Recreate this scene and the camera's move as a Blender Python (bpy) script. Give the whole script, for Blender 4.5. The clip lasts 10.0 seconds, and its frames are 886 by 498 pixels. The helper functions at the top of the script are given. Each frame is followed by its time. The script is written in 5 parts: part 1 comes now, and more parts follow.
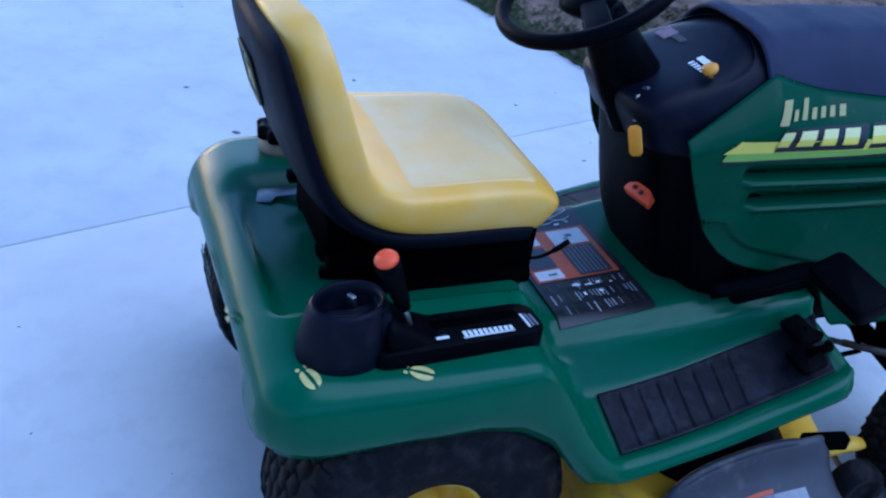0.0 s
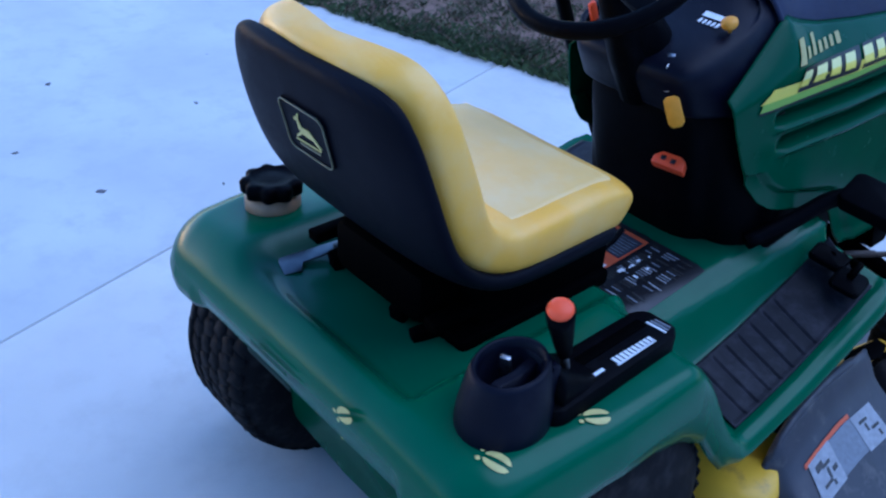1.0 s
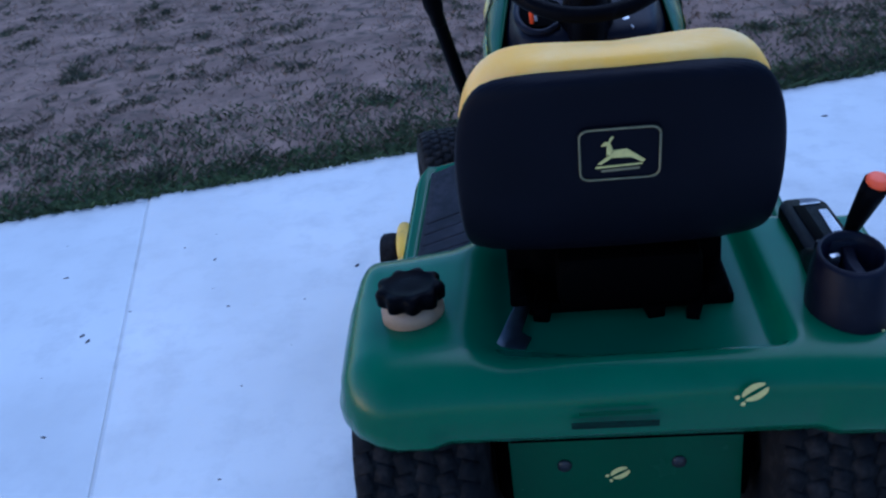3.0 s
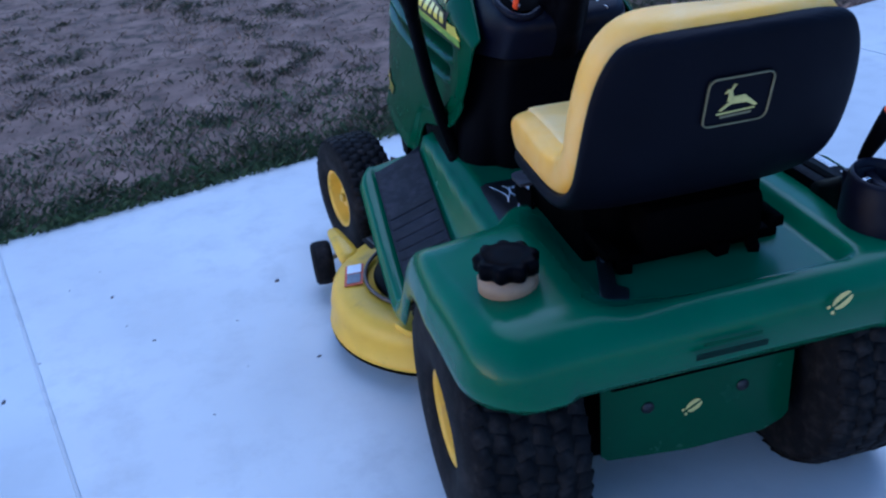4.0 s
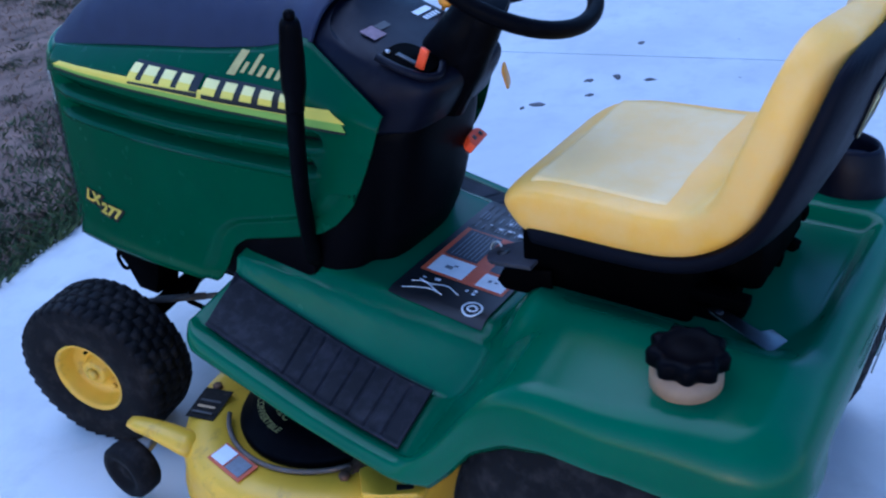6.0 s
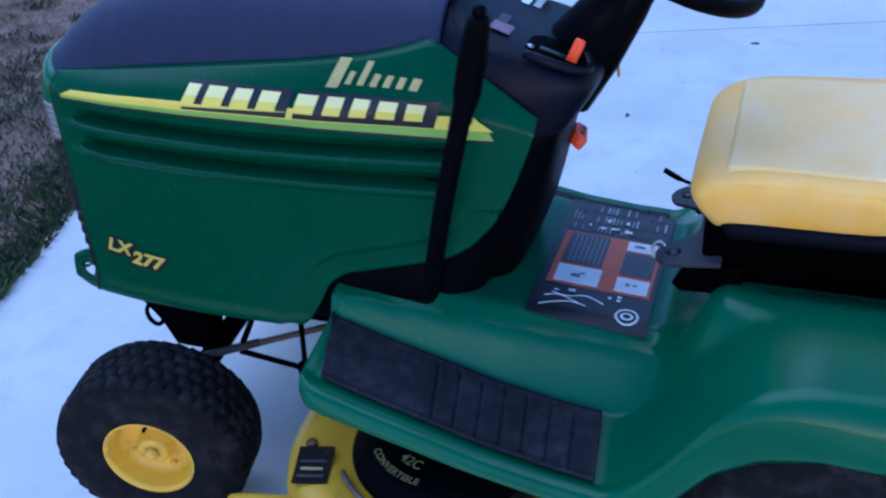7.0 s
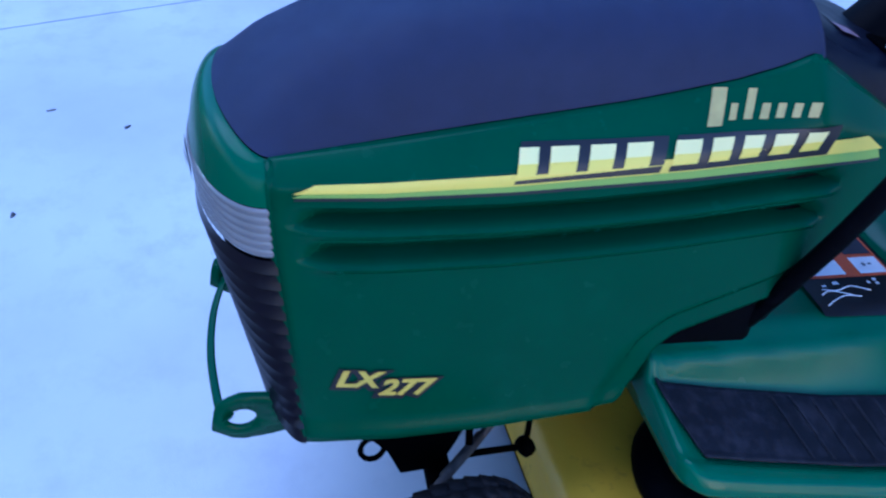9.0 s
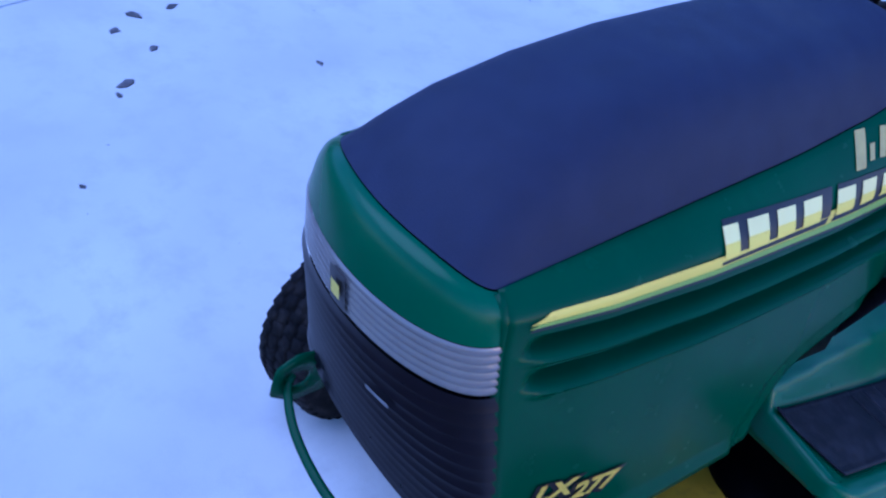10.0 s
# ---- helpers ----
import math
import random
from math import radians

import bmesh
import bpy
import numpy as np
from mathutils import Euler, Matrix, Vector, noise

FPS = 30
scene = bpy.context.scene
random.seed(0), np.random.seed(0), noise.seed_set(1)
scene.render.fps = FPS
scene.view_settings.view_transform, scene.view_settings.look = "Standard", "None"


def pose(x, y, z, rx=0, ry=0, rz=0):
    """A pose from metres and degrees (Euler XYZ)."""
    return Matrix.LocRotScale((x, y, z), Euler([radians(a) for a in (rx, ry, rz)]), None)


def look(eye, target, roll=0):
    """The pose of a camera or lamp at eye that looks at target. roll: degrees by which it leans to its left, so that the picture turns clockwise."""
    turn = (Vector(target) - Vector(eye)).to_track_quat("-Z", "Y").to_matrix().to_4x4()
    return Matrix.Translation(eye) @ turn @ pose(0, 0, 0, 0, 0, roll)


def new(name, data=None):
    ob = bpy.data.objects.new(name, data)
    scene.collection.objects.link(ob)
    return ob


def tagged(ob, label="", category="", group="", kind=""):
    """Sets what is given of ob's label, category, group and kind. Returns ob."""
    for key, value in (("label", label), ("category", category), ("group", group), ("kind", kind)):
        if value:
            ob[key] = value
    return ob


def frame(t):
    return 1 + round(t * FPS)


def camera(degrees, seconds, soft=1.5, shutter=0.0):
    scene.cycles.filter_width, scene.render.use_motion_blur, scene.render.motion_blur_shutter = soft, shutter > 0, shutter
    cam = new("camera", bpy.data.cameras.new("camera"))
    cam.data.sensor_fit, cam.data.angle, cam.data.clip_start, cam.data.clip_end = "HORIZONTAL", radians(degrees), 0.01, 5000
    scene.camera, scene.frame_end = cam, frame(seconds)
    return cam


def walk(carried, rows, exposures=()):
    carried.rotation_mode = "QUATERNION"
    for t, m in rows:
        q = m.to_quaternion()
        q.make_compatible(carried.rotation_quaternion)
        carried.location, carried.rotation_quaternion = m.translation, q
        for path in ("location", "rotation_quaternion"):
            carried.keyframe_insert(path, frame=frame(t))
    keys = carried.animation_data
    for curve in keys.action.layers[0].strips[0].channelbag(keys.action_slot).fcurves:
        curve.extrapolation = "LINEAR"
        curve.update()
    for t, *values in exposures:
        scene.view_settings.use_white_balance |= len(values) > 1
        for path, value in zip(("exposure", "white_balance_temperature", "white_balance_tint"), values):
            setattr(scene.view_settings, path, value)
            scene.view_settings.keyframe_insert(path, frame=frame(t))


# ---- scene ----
cam = camera(50.5, 10.0, soft=2.2, shutter=0.25)
EXPOSURE, KELVIN, TINT = 2.25, 5250.0, 27.0
SKY, SUN, SUN_TURN = 0.12, 0.52, 255.0
PATH = [
    (0, (1.523, -0.276, 1.594), (-0.014, 0.426, 0.524), 8.2),
    (0.3, (1.359, -0.47, 1.562), (-0.073, 0.435, 0.499), 9.5),
    (0.5, (1.304, -0.529, 1.565), (-0.100, 0.418, 0.501), 7.7),
    (1, (1.054, -0.663, 1.558), (-0.19, 0.462, 0.468), 3.1),
    (1.5, (0.820, -0.782, 1.515), (-0.243, 0.503, 0.411), -1.4),
    (2, (0.504, -1.028, 1.529), (-0.258, 0.441, 0.407), -2.4),
    (2.5, (0.214, -1.113, 1.491), (-0.305, 0.532, 0.479), -4.8),
    (2.7, (0.089, -1.163, 1.477), (-0.323, 0.554, 0.537), -5.9),
    (3.8, (-0.618, -1.286, 1.5), (-0.376, 0.44, 0.52), -6.6),
    (4, (-0.757, -1.246, 1.486), (-0.398, 0.472, 0.528), -5.7),
    (4.5, (-1.019, -1.043, 1.526), (-0.351, 0.581, 0.569), -6.4),
    (5, (-1.182, -0.786, 1.52), (-0.197, 0.665, 0.558), -5.7),
    (5.2, (-1.285, -0.674, 1.52), (-0.166, 0.676, 0.558), -4.7),
    (6.3, (-1.469, -0.038, 1.536), (-0.033, 0.873, 0.484), -5.8),
    (6.5, (-1.5, 0.092, 1.54), (-0.027, 0.924, 0.473), -5.7),
    (6.8, (-1.521, 0.306, 1.552), (-0.011, 1.015, 0.449), -5.9),
    (7, (-1.569, 0.438, 1.525), (-0.006, 1.072, 0.451), -5.0),
    (7.5, (-1.62, 0.776, 1.527), (0.01, 1.192, 0.446), -4.1),
    (7.7, (-1.558, 0.93, 1.61), (0.02, 1.226, 0.418), -3.7),
    (8, (-1.456, 1.132, 1.637), (0.071, 1.292, 0.355), -2.9),
    (8.5, (-1.366, 1.555, 1.601), (0.160, 1.348, 0.325), 2.6),
    (8.7, (-1.349, 1.656, 1.575), (0.198, 1.393, 0.336), 2.4),
    (9, (-1.236, 1.875, 1.565), (0.268, 1.411, 0.331), 5.0),
    (9.5, (-1.005, 2.139, 1.586), (0.373, 1.443, 0.314), 6.9),
    (10, (-0.734, 2.382, 1.589), (0.429, 1.37, 0.314), 10.9),
]
walk(cam, [(t, look(eye, target, roll)) for t, eye, target, roll in PATH], exposures=[(t, EXPOSURE + e, KELVIN + k, TINT + g) for t, e, k, g in ((0.0, 0.0, -60, 0), (1.4, -0.03, -60, 0), (2.0, -0.15, 0, 0), (2.6, -0.19, 0, 0), (4.5, -0.10, -100, 0), (5.2, -0.06, -150, 0), (7.0, 0.05, -100, 2), (8.0, 0.05, -400, 3), (9.0, 0.2, -420, 6), (9.3, 0.2, -220, 5), (9.6, 0.10, -330, 9), (10.0, -0.05, -450, 16))])

# ---- light: clear dusk sky, sun just gone, very soft ----
world = bpy.data.worlds.new("dusk_sky")
scene.world = world
world.use_nodes = True
wn = world.node_tree
sky = wn.nodes.new("ShaderNodeTexSky")
sky.sky_type = "NISHITA"
sky.sun_disc = False
sky.sun_elevation = radians(6)
sky.sun_rotation = radians(SUN_TURN)
sky.air_density, sky.dust_density, sky.ozone_density = 1.0, 0.3, 3.0
wn.nodes["Background"].inputs["Strength"].default_value = SKY
wn.links.new(sky.outputs[0], wn.nodes["Background"].inputs[0])
sun = new("sun", bpy.data.lights.new("sun", "SUN"))
sun.data.energy, sun.data.angle, sun.data.color = SUN, radians(60), (0.62, 0.8, 1.0)
sun.matrix_world = look((0, 0, 10), (-0.75, -1.1, 7.3))


# ---- materials ----
def material(name, color, rough=0.5, metal=0.0, spots=None, spot_scale=30.0, spot_low=0.45, spot_high=0.6, grain=0.0, grain_scale=400.0,
             vary=0.12, vary_scale=6.0, coat=0.0, gloss_vary=0.1, ior=1.45, per_object=0.0, per_island=0.0, shine=0.5):
    """A painted or moulded surface: slow tint changes, stains of a second colour, fine relief."""
    m = bpy.data.materials.new(name)
    m.use_nodes = True
    nt, n, ln = m.node_tree, m.node_tree.nodes, m.node_tree.links
    b = n["Principled BSDF"]
    geo = n.new("ShaderNodeNewGeometry")
    slow = n.new("ShaderNodeTexNoise")
    slow.inputs["Scale"].default_value, slow.inputs["Detail"].default_value = vary_scale, 5
    ln.new(geo.outputs["Position"], slow.inputs["Vector"])
    ramp = n.new("ShaderNodeMapRange")
    ramp.inputs[1].default_value, ramp.inputs[2].default_value = 0.25, 0.75
    ramp.inputs[3].default_value, ramp.inputs[4].default_value = 1 - vary, 1 + vary
    ln.new(slow.outputs[0], ramp.inputs[0])
    mul = n.new("ShaderNodeVectorMath")
    mul.operation = "SCALE"
    mul.inputs[0].default_value = color
    last = ramp.outputs[0]
    for amount, node, slot in ((per_object, "ShaderNodeObjectInfo", "Random"), (per_island, "ShaderNodeNewGeometry", "Random Per Island")):
        if amount:
            src = n.new(node)
            mr = n.new("ShaderNodeMapRange")
            mr.inputs[3].default_value, mr.inputs[4].default_value = 1 - amount, 1 + amount
            ln.new(src.outputs[slot], mr.inputs[0])
            mm = n.new("ShaderNodeMath")
            mm.operation = "MULTIPLY"
            ln.new(last, mm.inputs[0])
            ln.new(mr.outputs[0], mm.inputs[1])
            last = mm.outputs[0]
    ln.new(last, mul.inputs["Scale"])
    out = mul.outputs[0]
    if spots:
        sn = n.new("ShaderNodeTexNoise")
        sn.inputs["Scale"].default_value, sn.inputs["Detail"].default_value, sn.inputs["Roughness"].default_value = spot_scale, 8, 0.65
        ln.new(geo.outputs["Position"], sn.inputs["Vector"])
        sr = n.new("ShaderNodeMapRange")
        sr.inputs[1].default_value, sr.inputs[2].default_value = spot_low, spot_high
        ln.new(sn.outputs[0], sr.inputs[0])
        mix = n.new("ShaderNodeMix")
        mix.data_type = "RGBA"
        ln.new(sr.outputs[0], mix.inputs[0])
        ln.new(out, mix.inputs[6])
        mix.inputs[7].default_value = (*spots, 1)
        out = mix.outputs[2]
    ln.new(out, b.inputs["Base Color"])
    gr = n.new("ShaderNodeMapRange")
    gr.inputs[3].default_value, gr.inputs[4].default_value = max(0.02, rough - gloss_vary), min(1, rough + gloss_vary)
    fine = n.new("ShaderNodeTexNoise")
    fine.inputs["Scale"].default_value, fine.inputs["Detail"].default_value = 22, 6
    ln.new(geo.outputs["Position"], fine.inputs["Vector"])
    ln.new(fine.outputs[0], gr.inputs[0])
    ln.new(gr.outputs[0], b.inputs["Roughness"])
    b.inputs["Metallic"].default_value = metal
    b.inputs["IOR"].default_value = ior
    b.inputs["Specular IOR Level"].default_value = shine
    b.inputs["Coat Weight"].default_value = coat
    b.inputs["Coat Roughness"].default_value = 0.12
    if grain:
        gn = n.new("ShaderNodeTexNoise")
        gn.inputs["Scale"].default_value, gn.inputs["Detail"].default_value = grain_scale, 3
        ln.new(geo.outputs["Position"], gn.inputs["Vector"])
        bump = n.new("ShaderNodeBump")
        bump.inputs["Strength"].default_value, bump.inputs["Distance"].default_value = grain, 0.002
        ln.new(gn.outputs[0], bump.inputs["Height"])
        ln.new(bump.outputs[0], b.inputs["Normal"])
    return m


GREEN = material("green_paint", (0.0010, 0.054, 0.0225), 0.24, vary=0.1, shine=0.11, spots=(0.0028, 0.065, 0.029), spot_scale=9, spot_low=0.55, spot_high=0.8, grain=0.05, grain_scale=160)
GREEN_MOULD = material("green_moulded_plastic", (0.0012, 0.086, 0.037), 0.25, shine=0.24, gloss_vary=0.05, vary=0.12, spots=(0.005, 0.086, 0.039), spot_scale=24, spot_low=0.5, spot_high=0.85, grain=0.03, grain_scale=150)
WORN = material("worn_dark_print", (0.0012, 0.018, 0.011), 0.5, vary=0.4, vary_scale=70, shine=0.1)
YELLOW = material("yellow_paint", (0.70, 0.385, 0.022), 0.4, vary=0.14, spots=(0.26, 0.15, 0.035), spot_scale=14, spot_low=0.57, spot_high=0.78, grain=0.05)
VINYL = material("yellow_vinyl", (0.88, 0.425, 0.046), 0.36, vary=0.06, vary_scale=9, spots=(0.86, 0.50, 0.14), spot_scale=7, spot_low=0.42, spot_high=0.68, grain=0.14, grain_scale=700)
CUSHION = material("dusty_sky_sheen_vinyl", (0.83, 0.475, 0.125), 0.38, vary=0.06, vary_scale=9, spots=(0.80, 0.55, 0.235), spot_scale=6, spot_low=0.38, spot_high=0.66, grain=0.14, grain_scale=700)
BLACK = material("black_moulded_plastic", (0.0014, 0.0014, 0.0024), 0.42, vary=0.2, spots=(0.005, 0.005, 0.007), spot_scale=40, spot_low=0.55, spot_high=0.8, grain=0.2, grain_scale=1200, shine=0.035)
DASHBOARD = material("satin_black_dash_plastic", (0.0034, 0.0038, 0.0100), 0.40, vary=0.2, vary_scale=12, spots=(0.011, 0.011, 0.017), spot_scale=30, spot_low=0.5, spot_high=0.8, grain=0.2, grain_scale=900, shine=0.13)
SHELL = material("black_seat_shell", (0.0032, 0.0035, 0.0070), 0.5, vary=0.2, grain=0.15, grain_scale=1500, shine=0.065)
HOOD_BLACK = material("textured_black_hood_panel", (0.0135, 0.0178, 0.046), 0.62, vary=0.12, vary_scale=20, grain=0.45, grain_scale=700, shine=0.32)
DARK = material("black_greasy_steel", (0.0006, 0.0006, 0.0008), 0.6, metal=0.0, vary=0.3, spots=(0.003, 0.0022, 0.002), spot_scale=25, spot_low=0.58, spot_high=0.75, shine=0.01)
GRILLE = material("black_grille_plastic", (0.0045, 0.004, 0.008), 0.32, vary=0.2, vary_scale=30, shine=0.3)
RUBBER = material("black_tyre_rubber", (0.0056, 0.0053, 0.0062), 0.75, vary=0.25, spots=(0.032, 0.027, 0.026), spot_scale=28, spot_low=0.48, spot_high=0.8, grain=0.25, grain_scale=500, gloss_vary=0.08, shine=0.13)
MAT = material("dusty_rubber_mat", (0.0058, 0.0060, 0.0100), 0.55, vary=0.3, spots=(0.034, 0.031, 0.040), spot_scale=30, spot_low=0.47, spot_high=0.85, grain=0.35, grain_scale=420, shine=0.22)
ORANGE = material("orange_plastic", (0.95, 0.09, 0.02), 0.45, vary=0.06)
LIME = material("yellow_decal", (0.72, 0.58, 0.08), 0.45, vary=0.05, spots=(0.5, 0.36, 0.06), spot_scale=60, spot_low=0.6, spot_high=0.8)
LIME_GREEN = material("yellow_green_decal", (0.22, 0.37, 0.055), 0.42, vary=0.06)
CREAM = material("cream_decal", (0.74, 0.68, 0.27), 0.45, vary=0.06)
OLD_GOLD = material("dull_gold_print", (0.16, 0.14, 0.07), 0.5, vary=0.2, vary_scale=70)
HOOF = material("pale_yellow_sticker", (0.56, 0.47, 0.15), 0.5, vary=0.15, vary_scale=90)
GOLD = material("gold_lettering", (0.40, 0.33, 0.11), 0.45, vary=0.12, vary_scale=60)
MODEL = material("dull_yellow_print", (0.52, 0.40, 0.055), 0.45, vary=0.1, vary_scale=60)
INK = material("black_decal", (0.008, 0.008, 0.01), 0.4, vary=0.1)
FADED = material("faded_white_print", (0.29, 0.29, 0.30), 0.55, vary=0.2, vary_scale=60)
HINGE = material("dark_grey_steel", (0.028, 0.027, 0.034), 0.5, vary=0.2, vary_scale=40, shine=0.3)
WHITE = material("white_print", (0.72, 0.72, 0.72), 0.5, vary=0.08, vary_scale=40)
GREY_PRINT = material("grey_print", (0.16, 0.17, 0.19), 0.5, vary=0.2, vary_scale=90)
NAVY_PRINT = material("dark_slate_print", (0.034, 0.034, 0.046), 0.45, vary=0.25, vary_scale=90)
PINK_PRINT = material("faded_pink_print", (0.20, 0.11, 0.13), 0.5, vary=0.3, vary_scale=80)
DECAL_BROWN = material("dirty_black_decal", (0.010, 0.0085, 0.007), 0.6, vary=0.3, vary_scale=60, spots=(0.05, 0.04, 0.028), spot_scale=70, spot_low=0.55, spot_high=0.75, shine=0.12)
DARK_PRINT = material("dark_grey_print", (0.035, 0.033, 0.032), 0.5, vary=0.3, vary_scale=90)
RED_PRINT = material("orange_red_print", (0.55, 0.09, 0.03), 0.5, vary=0.1, vary_scale=40)
STRAP = material("dull_galvanised_steel", (0.13, 0.14, 0.145), 0.34, metal=1.0, vary=0.15, vary_scale=50, shine=0.4)
TAN = material("tan_tank_plastic", (0.42, 0.27, 0.14), 0.5, vary=0.15, vary_scale=30)
NECK = material("brown_tan_plastic", (0.27, 0.165, 0.095), 0.5, vary=0.2, vary_scale=30)
STEEL = material("bare_steel", (0.42, 0.42, 0.43), 0.35, metal=1.0, spots=(0.12, 0.07, 0.04), spot_scale=60, spot_low=0.55, spot_high=0.75)
CHUTE = material("grey_chute_plastic", (0.034, 0.0335, 0.041), 0.5, vary=0.18, vary_scale=12, spots=(0.12, 0.11, 0.10), spot_scale=20, spot_low=0.55, spot_high=0.8, grain=0.1)
LENS = material("clear_lamp_plastic", (0.16, 0.155, 0.155), 0.22, vary=0.1, vary_scale=30, coat=0.5)
AMBER = material("amber_tag", (0.75, 0.30, 0.02), 0.4, vary=0.1, vary_scale=60)
ROD = material("worn_brown_steel_rod", (0.11, 0.085, 0.07), 0.5, vary=0.3, vary_scale=60, shine=0.3)
RUST = material("rusty_steel", (0.10, 0.045, 0.02), 0.75, vary=0.3, vary_scale=40, grain=0.2)


# ---- mesh helpers ----
def finish(bm, sharp=38):
    for f in bm.faces:
        f.smooth = True
    for e in bm.edges:
        if len(e.link_faces) == 2:
            e.smooth = e.calc_face_angle(0) < radians(sharp)
    return bm


def part(name, bm, mat, parent, label="", sharp=38, kind=""):
    me = bpy.data.meshes.new(name)
    finish(bm, sharp).to_mesh(me)
    bm.free()
    me.materials.append(mat)
    ob = new(name, me)
    ob.parent = parent
    return tagged(ob, label=label, kind=kind)


def grid(f, nu, nv, us=None, vs=None, bm=None):
    """A sheet f(u, v) over 0..1."""
    bm = bm or bmesh.new()
    us = us if us is not None else [i / nu for i in range(nu + 1)]
    vs = vs if vs is not None else [i / nv for i in range(nv + 1)]
    vv = [[bm.verts.new(f(u, v)) for v in vs] for u in us]
    for i in range(len(us) - 1):
        for j in range(len(vs) - 1):
            bm.faces.new((vv[i][j], vv[i + 1][j], vv[i + 1][j + 1], vv[i][j + 1]))
    return bm


def loft(rings, bm=None, caps=True, closed=True):
    bm = bm or bmesh.new()
    vr = [[bm.verts.new(p) for p in r] for r in rings]
    n = len(vr[0])
    for a, b in zip(vr, vr[1:]):
        for i in range(n if closed else n - 1):
            bm.faces.new((a[i], a[(i + 1) % n], b[(i + 1) % n], b[i]))
    if caps and closed:
        bm.faces.new(vr[0][::-1])
        bm.faces.new(vr[-1])
    return bm


def tube(points, r, n=12, bm=None, flat=1.0):
    """A round bar along points; r a number or one number per point."""
    pts = [Vector(p) for p in points]
    rs = r if isinstance(r, (list, tuple)) else [r] * len(pts)
    rings, side = [], None
    for i, p in enumerate(pts):
        d = (pts[min(i + 1, len(pts) - 1)] - pts[max(i - 1, 0)]).normalized()
        if side is None:
            side = d.cross(Vector((0, 0, 1)) if abs(d.z) < 0.9 else Vector((1, 0, 0))).normalized()
        side = (side - d * side.dot(d)).normalized()
        up = d.cross(side)
        rings.append([p + rs[i] * (math.cos(a) * side + flat * math.sin(a) * up) for a in [2 * math.pi * k / n for k in range(n)]])
    return loft(rings, bm)


def arc(points, steps=8):
    """A smooth curve through points."""
    p = [Vector(points[0]) * 2 - Vector(points[1])] + [Vector(q) for q in points] + [Vector(points[-1]) * 2 - Vector(points[-2])]
    out = []
    for i in range(1, len(p) - 2):
        for k in range(steps):
            t = k / steps
            out.append(0.5 * ((2 * p[i]) + (p[i + 1] - p[i - 1]) * t + (2 * p[i - 1] - 5 * p[i] + 4 * p[i + 1] - p[i + 2]) * t * t
                              + (3 * p[i] - p[i - 1] - 3 * p[i + 1] + p[i + 2]) * t ** 3))
    return out + [p[-2]]


def box(size, at=(0, 0, 0), turn=(0, 0, 0), bevel=0.004, bm=None, segments=2):
    made = bmesh.new()
    bmesh.ops.create_cube(made, size=1)
    bmesh.ops.scale(made, vec=size, verts=made.verts)
    if bevel:
        bmesh.ops.bevel(made, geom=made.edges[:], offset=bevel, segments=segments, affect="EDGES", profile=0.5)
    bmesh.ops.transform(made, matrix=pose(*at, *turn), verts=made.verts)
    return join(bm, made)


def join(bm, made):
    if bm is None:
        return made
    me = bpy.data.meshes.new("tmp")
    made.to_mesh(me)
    made.free()
    bm.from_mesh(me)
    bpy.data.meshes.remove(me)
    return bm


def revolve(profile, m, n=32, bm=None):
    """Profile of (radius, along) round the z axis, laid by the matrix m."""
    rings = [[m @ Vector((r * math.cos(2 * math.pi * k / n), r * math.sin(2 * math.pi * k / n), h)) for k in range(n)] for r, h in profile]
    return loft(rings, bm)


def slab(poly, thick, m, bevel=0.0, bm=None):
    """A flat outline of (x, y), thick in z, laid by the matrix m."""
    made = bmesh.new()
    low, high = [made.verts.new((x, y, -thick / 2)) for x, y in poly], [made.verts.new((x, y, thick / 2)) for x, y in poly]
    n = len(poly)
    made.faces.new(low[::-1])
    made.faces.new(high)
    for i in range(n):
        made.faces.new((low[i], low[(i + 1) % n], high[(i + 1) % n], high[i]))
    if bevel:
        bmesh.ops.bevel(made, geom=made.edges[:], offset=bevel, segments=2, affect="EDGES", profile=0.5)
    bmesh.ops.transform(made, matrix=m, verts=made.verts)
    return join(bm, made)


def round_frame(w, h, r):
    """Outline of a rectangle with round corners, by half sizes."""
    pts = []
    for cx, cy, a0 in ((w - r, h - r, 0), (-w + r, h - r, 90), (-w + r, -h + r, 180), (w - r, -h + r, 270)):
        for k in range(5):
            a = radians(a0 + 22.5 * k)
            pts.append((cx + r * math.cos(a), cy + r * math.sin(a)))
    return pts


def smooth(a, b, x):
    t = min(1, max(0, (x - a) / (b - a)))
    return t * t * (3 - 2 * t)


def table(x, xs, ys):
    return float(np.interp(x, xs, ys))


def thicken(ob, depth, offset=-1.0):
    mod = ob.modifiers.new("thickness", "SOLIDIFY")
    mod.thickness, mod.offset = depth, offset
    return ob


# ---- the ground: driveway slabs beside a dry lawn ----
EDGE = math.degrees(math.atan2(0.235, 0.972))
YARD = pose(-1.70, 2.14, 0, 0, 0, EDGE)          # u along the lawn's edge, v into the lawn


def concrete():
    m = material("brushed_concrete", (0.545, 0.54, 0.52), 0.85, vary=0.13, vary_scale=1.6, spots=(0.475, 0.47, 0.455), spot_scale=7, spot_low=0.48, spot_high=0.72,
                 grain=0.35, grain_scale=260, gloss_vary=0.06, per_object=0.02, shine=0.2)
    return m


